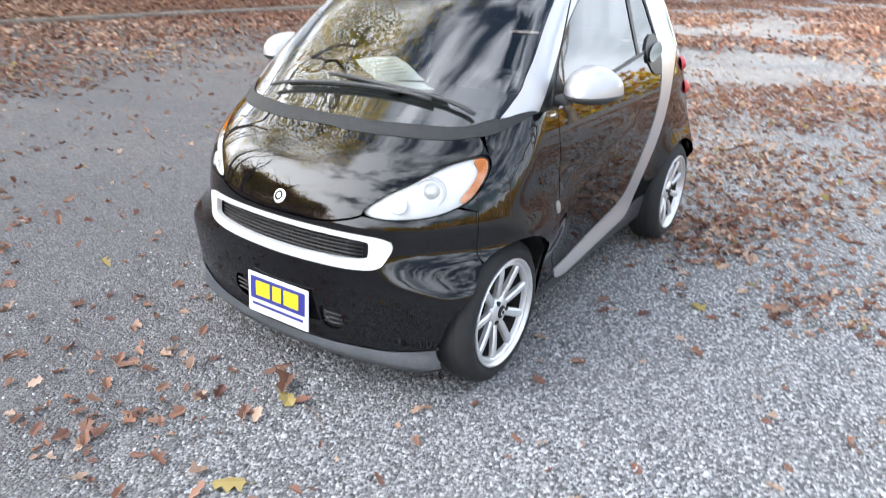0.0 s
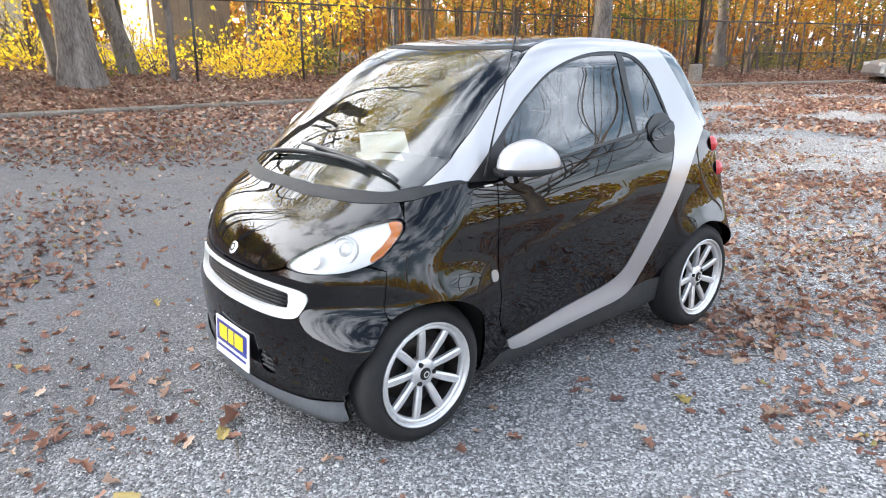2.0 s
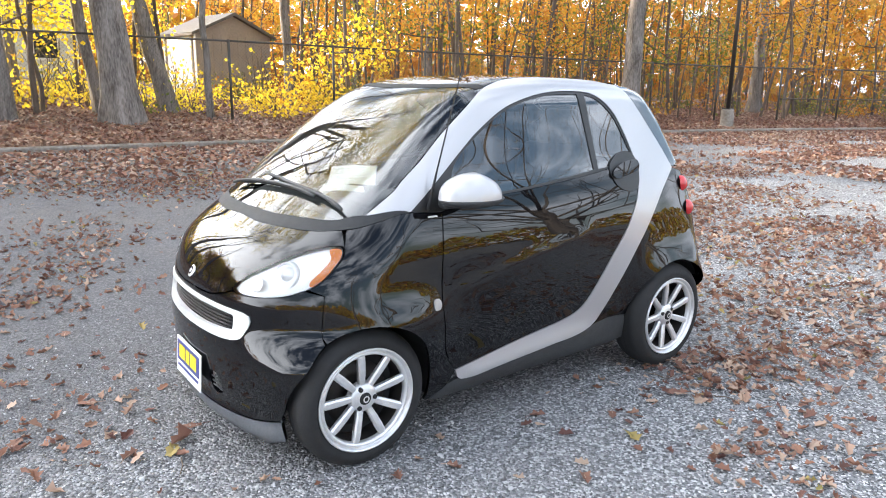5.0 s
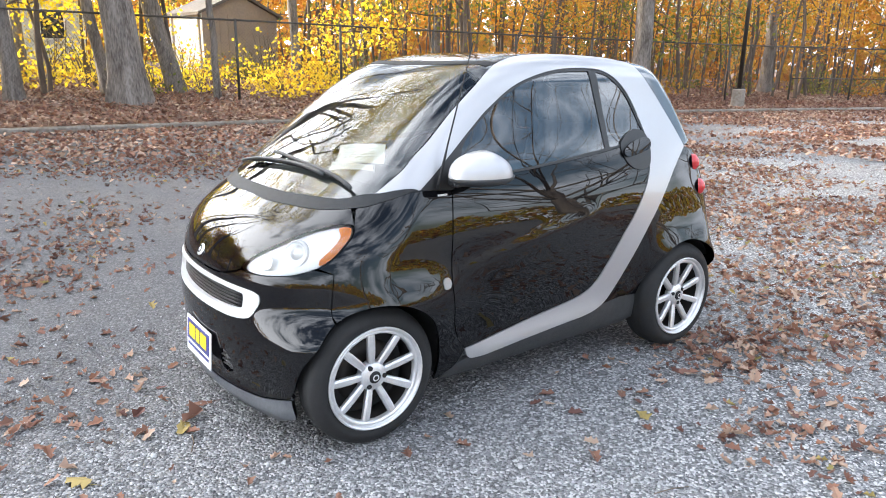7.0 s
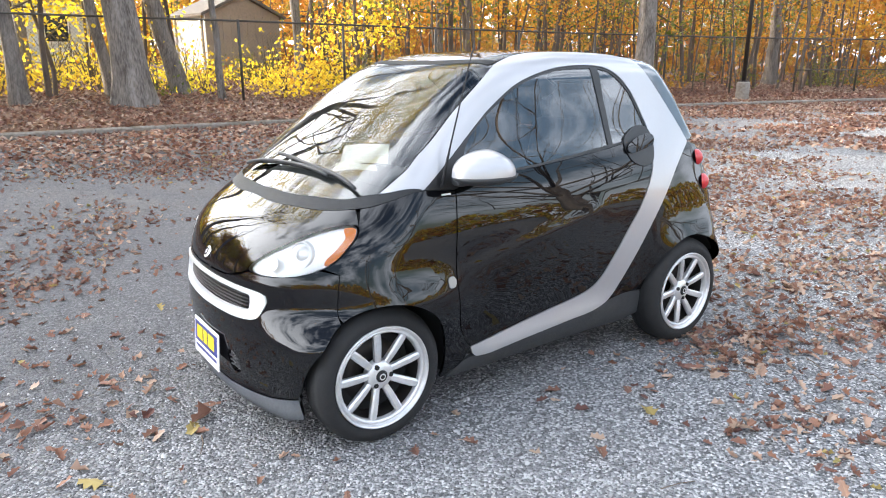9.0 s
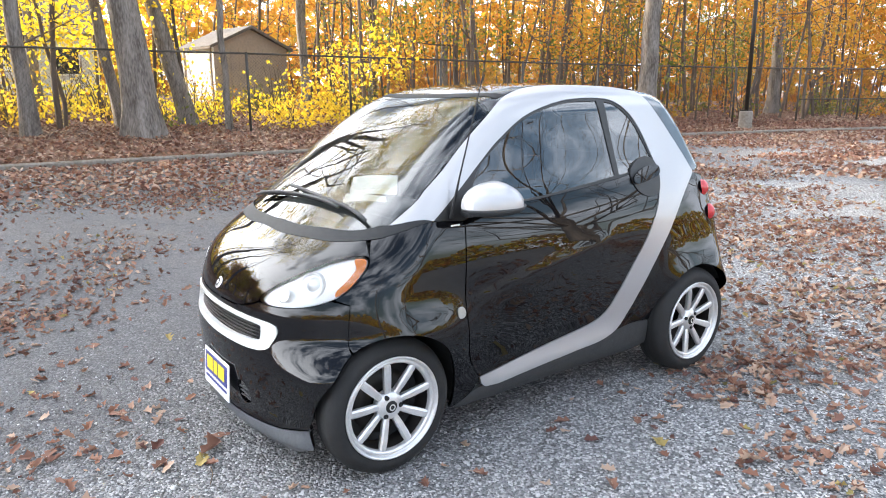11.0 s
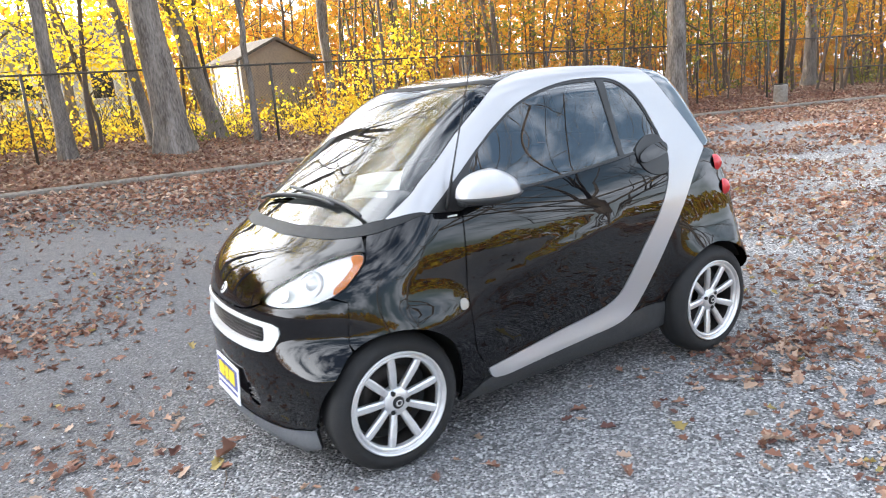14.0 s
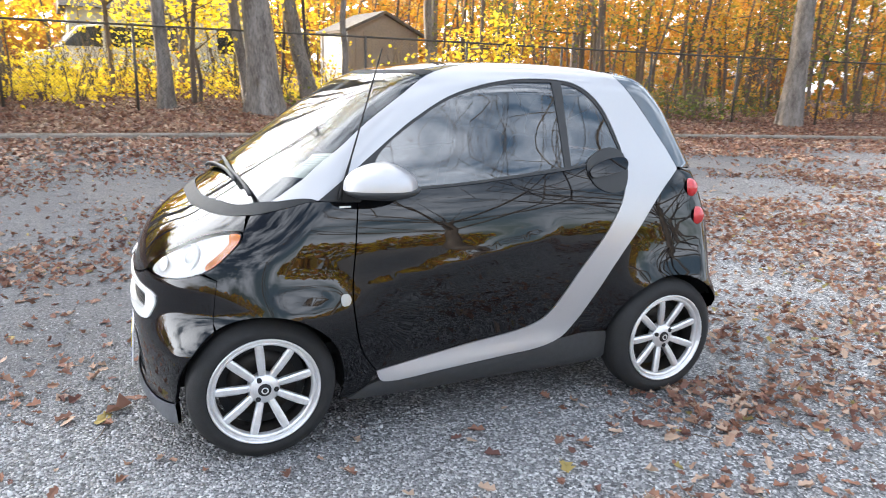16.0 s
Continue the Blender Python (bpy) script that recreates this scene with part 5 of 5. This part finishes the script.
    for z in np.linspace(0.547, 0.615, 6):
        e = 0.355
        v = FR([(y, z) for y in np.linspace(-e, e, 15)]) + (0.016, 0, 0)
        t, f = tube_data(v, 0.0035, 6)
        child("grille_slat", mesh_from("grille_slat", t, f, TRIM, True), bump)
    for y in np.linspace(-0.33, 0.33, 23):
        v = FR([(y, 0.541), (y + 0.012, 0.58), (y, 0.620)]) + (0.022, 0, 0)
        t, f = tube_data(v, 0.0025, 5)
        child("grille_bar", mesh_from("grille_bar", t, f, TRIM, True), bump)
    for vv in vents:
        panel_object("vent_back", panel_arrays(vv, (1, 0, -0.08), 0.03, -0.03, 0), DARK, bump)
        y0 = vv[:, 1].mean()
        for z in (0.27, 0.29, 0.31):
            v = FR([(y0 - 0.04, z), (y0, z), (y0 + 0.04, z)]) + (0.006, 0, 0)
            t, f = tube_data(v, 0.0035, 6)
            child("vent_slat", mesh_from("vent_slat", t, f, PLASTIC, True), bump)
    skirt = mirrored(chain(FR(spline([(0, 0.193), (-0.15, 0.194), (-0.313, 0.199), (-0.475, 0.210), (-0.58, 0.232), (-0.63, 0.246)])), SL(spline([(-0.318, 0.258), (-0.31, 0.17)])), FR(spline([(-0.55, 0.135), (-0.3, 0.135), (0, 0.135)]))))
    panel_object("front_skirt", panel_arrays(skirt, (1, 0, 0), 0.03, 0.004, 0.02), SKIRT, car, "grey plastic front skirt")
    # plate of a dealer at the front
    plate = box(0.006, 0.318, 0.165, bevel=0.003)
    pl = part("front_plate", plate, PLATE_WHITE, car, "white and blue dealer plate with yellow bars")
    pl.matrix_basis = pose(-0.462, 0.006, 0.303, 0, 4, 0)
    part("plate_panel", box(0.002, 0.285, 0.092, -0.0042, 0, 0.022, 0.0005), PLATE_BLUE, pl)
    for y, wd in ((0.075, 0.075), (0.0, 0.045), (-0.075, 0.075)):
        part("yellow_bar", box(0.002, wd, 0.06, -0.0064, y, 0.024, 0.0005), PLATE_YELLOW, pl)
    part("blue_bar", box(0.002, 0.27, 0.012, -0.0042, 0, -0.045, 0.0005), PLATE_BLUE, pl)
    # headlamps
    lamp3 = FR(lamp)
    for o in (1, -1):
        far = o < 0
        lens = panel_arrays(lamp3, (0.8, 0.5, -0.3), 0.02, 0.003, 0)
        bowl = panel_arrays(lamp3, (0.8, 0.5, -0.3), 0.02, -0.018, -0.019)
        hl = panel_object("headlamp", bowl, LAMPBOWL, car, "clear teardrop headlamp", far)
        panel_object("lens", lens, CLEAR, hl, "clear lens", far)
        am = FR(lamp_c + (spline([(-0.612, 0.882), (-0.641, 0.882), (-0.659, 0.842), (-0.654, 0.783), (-0.632, 0.752), (-0.624, 0.770), (-0.637, 0.81), (-0.637, 0.85)], 5, True) - lamp_c) * 0.985)
        panel_object("indicator", panel_arrays(am, (0.6, 0.75, -0.2), 0.02, -0.004, 0.01), AMBER, hl, "amber indicator", far)
        c = FR([(-0.535, 0.785)])[0]
        n = np.array((-0.85, -0.42, 0.25))
        c = c - n * 0.031
        q = Vector((n[0], n[1] * o, n[2])).to_track_quat("-Y", "Z").to_matrix().to_4x4()
        for nm, prof, mt in (("reflector_ring", [(0.040, 0.02), (0.046, -0.012), (0.052, -0.014), (0.055, 0.0), (0.056, 0.02)], BRIGHT), ("projector", [(0.0005, -0.022), (0.018, -0.018), (0.032, -0.006), (0.040, 0.01)], BRIGHT)):
            v, f = lathe(prof, 28)
            m = Matrix.Translation((c[0], c[1] * o, c[2])) @ q
            child(nm, mesh_from(nm, [m @ Vector(p) for p in v], f, mt, True), hl)
        dome((-0.325, -0.46 * o, 0.745), 0.03, (-0.85, -0.4 * o, 0.3), 0.003, ALLOY, "side_reflector", hl)
    # wheels and wells
    build_wheel(car, 0.0, -0.6415, 0.283, 0.155, 0.283, False, 1.66)
    build_wheel(car, 0.0, 0.6415, 0.283, 0.155, 0.283, True, 0.4)
    build_wheel(car, 1.867, -0.6925, 0.287, 0.175, 0.287, False, 0.35)
    build_wheel(car, 1.867, 0.6925, 0.287, 0.175, 0.287, True, 0.9)
    for cx in (0.0, 1.885):
        for o in (1, -1):
            pts = arc(cx, 0.287, 0.335, -15, 195, 28)
            rim = np.clip(SL([(x, max(z, 0.2)) for x, z in pts])[:, 1] + 0.03, -0.72, -0.40)
            v = [(x, y * o, z) for (x, z), r in zip(pts, rim) for y in (r, -0.38)]
            f = [(2 * i, 2 * i + 1, 2 * i + 3, 2 * i + 2) for i in range(len(pts) - 1)] + [tuple(2 * i + 1 for i in range(len(pts)))]
            child("wheel_well", mesh_from("wheel_well", v, f, DARK), car)
    part("underbody", box(2.3, 1.0, 0.12, 0.93, 0, 0.235, 0.03), DARK, car)
    # door mirrors
    for o in (1, -1):
        mir = dome((0, 0, 0), 1, (0, 0, 1), 1, SILVER, "door_mirror", car, 24, 8, "silver door mirror housing")
        for vtx in mir.data.vertices:
            x, y, z = vtx.co
            k = 1 + 0.12 * x
            vtx.co = (0.135 * x + 0.452 - 0.03 * max(0, -x), (-0.795 - 0.108 * y * k + 0.05 * x * x * (1 if x > 0 else 0)) * o, 1.058 + 0.098 * z**0.8 * (1 - 0.38 * max(0, x)))
        if o > 0:
            mir.data.flip_normals()
        basin = bmesh.new()
        bmesh.ops.create_uvsphere(basin, u_segments=24, v_segments=10, radius=1)
        for vtx in basin.verts:
            x, y, z = vtx.co
            vtx.co = (0.131 * x + 0.452 - 0.03 * max(0, -x), (-0.795 - 0.105 * y) * o, 1.056 + (0.040 * z if z < 0 else 0.012 * z))
        if o < 0:
            bmesh.ops.recalc_face_normals(basin, faces=basin.faces)
        part("mirror_base", basin, PLASTIC, mir, "black lower mirror shell", True)
        part("mirror_arm", box(0.10, 0.13, 0.035, 0.41, -0.665 * o, 1.022, 0.014), PLASTIC, mir)
    # wipers, aerial
    for a, b, c in (((-0.065, 0.37), (-0.045, 0.0), (-0.022, -0.39)), ((-0.012, 0.10), (-0.02, -0.25), (0.012, -0.55))):
        p = TP(spline([a, b, c], 8)) + np.array((-0.02, 0, 0.018))
        t, f = tube_data(p, 0.008, 6)
        wp = child("wiper", mesh_from("wiper", t, f, PLASTIC, True), car, "black wiper")
        t, f = tube_data(p[2:14] + (0.012, 0, -0.012), 0.006, 6)
        child("wiper_blade", mesh_from("wiper_blade", t, f, DARK, True), wp)
    base = SL([(0.305, 1.005)])[0]
    tube("aerial", [base, base + (0.0, -0.01, 0.02), base + (0.045, 0.0, 0.16), base + (0.165, 0.005, 0.555)], [0.008, 0.008, 0.0035, 0.0025], DARK, car, 6, "thin black aerial")
    return car


def build_cabin(car):
    """What shows through the glass: dash, wheel, two seats and a paper on the dash."""
    pts = [(-0.03, 0.93), (0.2, 0.985), (0.5, 1.0), (0.60, 0.97), (0.62, 0.85), (0.55, 0.6), (0.1, 0.55), (-0.03, 0.7)]
    bm = bmesh.new()
    for y in (-0.58, 0.58):
        vs = [bm.verts.new((x + 0.25 * y * y * (x < 0.1), y, z)) for x, z in pts]
        bm.faces.new(vs if y > 0 else vs[::-1])
    bm.verts.ensure_lookup_table()
    n = len(pts)
    for i in range(n):
        bm.faces.new((bm.verts[i], bm.verts[(i + 1) % n], bm.verts[n + (i + 1) % n], bm.verts[n + i]))
    bmesh.ops.bevel(bm, geom=list(bm.edges), offset=0.02, segments=2, affect="EDGES")
    part("dashboard", bm, DASH, car, "dark plastic dashboard")
    part("cabin_floor", box(1.5, 1.1, 0.05, 1.0, 0, 0.36), DARK, car)
    part("cabin_rear", box(0.04, 1.05, 0.75, 1.72, 0, 0.72, 0.01), DARK, car)
    for y in (-0.32, 0.32):
        s = part("seat", box(0.50, 0.46, 0.16, 0.98, y, 0.56, 0.05), SEAT, car, "dark cloth seat", True)
        part("seat_back", box(0.13, 0.44, 0.62, 0, 0, 0.31, 0.05, pose(1.24, y, 0.60, 0, 14, 0)), SEAT, s, "", True)
        part("headrest", box(0.10, 0.26, 0.2, 0, 0, 0.70, 0.045, pose(1.24, y, 0.60, 0, 14, 0)), SEAT, s, "", True)
    a = np.linspace(0, 2 * np.pi, 33)
    rim = np.stack([0 * a, 0.18 * np.cos(a), 0.18 * np.sin(a)], 1)
    m = np.array(pose(0.72, -0.32, 0.90, 0, -28, 0).to_3x3())
    t, f = tube_data(rim @ m.T + (0.72, -0.32, 0.90), 0.014, 8, False)
    sw = child("steering_wheel", mesh_from("steering_wheel", t, f, DASH, True), car, "dark steering wheel")
    part("wheel_boss", box(0.05, 0.32, 0.06, 0.70, -0.32, 0.90, 0.02), DASH, sw)
    # roof lining, keeps the cabin dim
    lining = mirrored(chain(TP(spline([(0.72, 0), (0.76, -0.40)])), TP(spline([(0.76, -0.40), (1.2, -0.43), (1.6, -0.43)])), TP(spline([(1.6, -0.43), (1.66, 0)]))))
    panel_object("roof_lining", panel_arrays(lining, (0, 0, -1), 0.06, -0.05, 0), SEAT, car)
    part("cabin_mirror", box(0.03, 0.2, 0.06, 0.60, 0.0, 1.37, 0.012), DARK, car, "rear-view mirror")


def build_papers():
    c = [Vector(p) for p in ((0.27, 0.10, 1.008), (0.49, 0.02, 1.010), (0.70, 0.34, 1.062), (0.44, 0.37, 1.060))]
    sheets = (("paper", c, 0.0), ("paper", [c[0] + Vector((-0.12, -0.16, 0.0)), c[1] + Vector((-0.16, -0.17, 0)), c[1] + Vector((-0.06, 0.02, -0.004)), c[0] + Vector((0.02, 0.08, -0.004))], 0.0))
    for i, (nm, q, _) in enumerate(sheets):
        v, f = [], []
        for k in range(7):
            for j in range(7):
                p = q[0].lerp(q[1], j / 6).lerp(q[3].lerp(q[2], j / 6), k / 6)
                v.append(p + Vector((0, 0, 0.006 * math.sin(k * 1.1 + j * 0.7))))
        f = [(k * 7 + j, k * 7 + j + 1, k * 7 + j + 8, k * 7 + j + 7) for k in range(6) for j in range(6)]
        v2 = v + [p - Vector((0, 0, 0.0012)) for p in v]
        f2 = f + [tuple(49 + t for t in reversed(a)) for a in f]
        ob = new(nm, mesh_from(nm, v2, f2, PAPER, True))
        tagged(ob, "white printed paper lying on the dashboard" if i == 0 else "folded white paper under another on the dashboard", "paper", "papers on the dashboard")
        if i == 0:
            for k in (1.2, 2.0, 2.8, 3.6, 4.4):
                pts = []
                for kk, jj in ((k, 0.7), (k, 4.6), (k + 0.3, 4.6), (k + 0.3, 0.7)):
                    pts.append(q[0].lerp(q[1], jj / 6).lerp(q[3].lerp(q[2], jj / 6), kk / 6) + Vector((0, 0, 0.010)))
                child("print_line", mesh_from("print_line", pts, [(0, 1, 2, 3)], PRINT), ob)


CAR = build_car()
build_cabin(CAR)
build_papers()


# ---- fallen leaves and stones ----
def leaf_shape(rng, lobes, s):
    """One dry lobed leaf, curled along its midrib: a fan of triangles."""
    v = [(0, 0, 0.0)]
    n = lobes * 2 + 2
    curl, twist = rng.uniform(-0.4, 1.3), rng.normal() * 0.8
    wide = rng.uniform(0.26, 0.4)
    for i in range(n):
        a = 2 * math.pi * i / n
        k = (1.0 if i % 2 == 0 else 0.5) * rng.uniform(0.75, 1.2)
        x, y = wide * s * math.sin(a) * k, 0.5 * s * math.cos(a) * (0.85 + 0.15 * k)
        v.append((x, y, (abs(x) * curl + twist * x * y / s + 0.35 * y * y / s * curl)))
    v = np.array(v)
    v[0, 2] = -0.01 * s
    return v, [(0, 1 + i, 1 + (i + 1) % n) for i in range(n)]


def spread_leaves():
    rng = np.random.default_rng(21)
    shapes = [leaf_shape(rng, 5 + i % 3, 1.0) for i in range(10)]
    near, yellow = Soup(), Soup()
    x, y = rng.uniform(-5, 9, 130000), rng.uniform(-5, 7, 130000)
    keep = rng.random(130000) < leaf_cover(x, y) * 0.8
    keep &= ~((x > -0.40) & (x < 2.2) & (np.abs(y) < 0.6))
    pts = list(zip(x[keep], y[keep]))
    for i, (a, b) in enumerate(pts):
        v, f = shapes[i % 10]
        s = rng.uniform(0.028, 0.075)
        m = np.array(Euler((rng.normal() * 0.36, rng.normal() * 0.36, rng.uniform(0, 6.3))).to_matrix())
        q = (v * s) @ m.T
        q[:, 2] -= q[:, 2].min() - 0.002
        q[:, 2] += rng.random() * 0.02 * float(leaf_cover(a, b))
        (yellow if rng.random() < 0.025 else near).add(q + (a, b, float(land(a, b))), f)
    tagged(new("fallen_leaves", near.mesh("fallen_leaves", FALLEN)), "brown dry fallen leaves scattered on the gravel", "leaves", "", "stuff")
    tagged(new("fallen_leaves", yellow.mesh("fallen_leaves", FALLEN_YELLOW)), "yellowish fallen leaves among brown ones", "leaves", "", "stuff")
    # farther leaves and the carpet behind the kerb
    n = 420000
    x, y = rng.uniform(-22, 38, n), rng.uniform(-7, 18, n)
    keep = rng.random(n) < leaf_cover(x, y) * np.where(y > curb_y(x), 0.9, 0.95)
    keep &= ~((x > -5) & (x < 9) & (y > -5) & (y < 7))
    x, y = x[keep], y[keep]
    c = np.stack([x, y, land(x, y) + rng.uniform(0.012, 0.05, len(x))], 1)
    tagged(new("leaf_carpet", quads_mesh("leaf_carpet", leaf_quads(c, 0.08, 0.7), FALLEN)), "carpet of brown fallen leaves", "leaves", "", "stuff")


def single_leaves():
    """Large leaves that lie singly on the bare gravel."""
    rng = np.random.default_rng(5)
    spots = ((-0.54, -0.09, 0.13), (-0.60, -0.16, 0.11), (-0.72, 1.59, 0.10), (-0.80, 0.51, 0.10), (-1.11, 0.28, 0.09), (-1.02, -0.34, 0.11), (0.63, -1.30, 0.08), (0.86, -0.80, 0.08), (0.27, -0.93, 0.07), (1.06, -1.19, 0.09), (-0.48, 0.02, 0.12), (-0.75, -0.10, 0.09), (1.15, -1.0, 0.08), (-0.3, -0.95, 0.06))
    for i, (x, y, s) in enumerate(spots):
        v, f = leaf_shape(rng, 5 + i % 3, s)
        v[:, 2] -= v[:, 2].min() - 0.003
        stalk, sf = tube_data([(0, 0, 0.012), (0, -s * 0.4, 0.008), (0.01, -s * 0.8, 0.005)], [0.0018, 0.0014, 0.001], 4)
        sp = Soup()
        sp.add(v, f), sp.add(stalk, sf)
        yel = i in (1, 5, 9)
        ob = new("fallen_leaf", sp.mesh("fallen_leaf", FALLEN_YELLOW if yel else FALLEN))
        ob.matrix_world = pose(x, y, float(land(x, y)), 0, 0, rng.uniform(0, 360))
        tagged(ob, "yellow-green fallen leaf on grey gravel" if yel else "dry brown fallen leaf on grey gravel", "leaf", "single fallen leaves")


def spread_stones():
    rng = np.random.default_rng(8)
    ico = bmesh.new()
    bmesh.ops.create_icosphere(ico, subdivisions=1, radius=1)
    base = np.array([tuple(v.co) for v in ico.verts])
    tri = np.array([[v.index for v in f.verts] for f in ico.faces])
    ico.free()
    n = 20000
    x, y = -0.7 + rng.normal(size=n) * 1.6, -1.5 + rng.normal(size=n) * 1.2
    s = rng.uniform(0.0025, 0.0072, n) * (1 + (rng.random(n) > 0.97) * 0.8)
    m = rng.normal(size=(n, 3, 3))
    m, _ = np.linalg.qr(m)
    shape = base[None] * rng.uniform(0.55, 1.25, (n, 12, 1)) * rng.uniform(0.6, 1.3, (n, 1, 3))
    v = np.einsum("nij,nkj->nki", m, shape) * s[:, None, None]
    v[..., 0] += x[:, None]
    v[..., 1] += y[:, None]
    v[..., 2] += (s * 0.25 + land(x, y))[:, None]
    f = (tri[None] + (np.arange(n) * 12)[:, None, None]).reshape(-1, 3)
    me = bpy.data.meshes.new("stone_chips")
    v = v.reshape(-1, 3)
    me.vertices.add(len(v)), me.loops.add(len(f) * 3), me.polygons.add(len(f))
    me.vertices.foreach_set("co", v.astype(np.float32).ravel())
    me.loops.foreach_set("vertex_index", f.astype(np.int32).ravel())
    me.polygons.foreach_set("loop_start", np.arange(0, len(f) * 3, 3, dtype=np.int32))
    me.materials.append(STONE)
    me.update(calc_edges=True)
    tagged(new("stone_chips", me), "loose grey stone chips on the lot", "gravel", "", "stuff")
    twigs = Soup()
    for i in range(160):
        a, b, L, t = rng.uniform(-4, 6), rng.uniform(-3.5, 6), rng.uniform(0.04, 0.16), rng.uniform(0, 6.3)
        if -0.5 < a < 2.3 and abs(b) < 0.8:
            continue
        d = np.array((math.cos(t), math.sin(t), 0)) * L
        c = np.array((a, b, 0.004 + float(land(a, b))))
        twigs.add(*tube_data([c, c + d * 0.5 + (0.01, 0, 0.003), c + d], [0.003, 0.0025, 0.0015], 4))
    tagged(new("twigs", twigs.mesh("twigs", TWIG)), "thin dry twigs lying on the gravel", "twigs", "", "stuff")


spread_leaves()
single_leaves()
spread_stones()
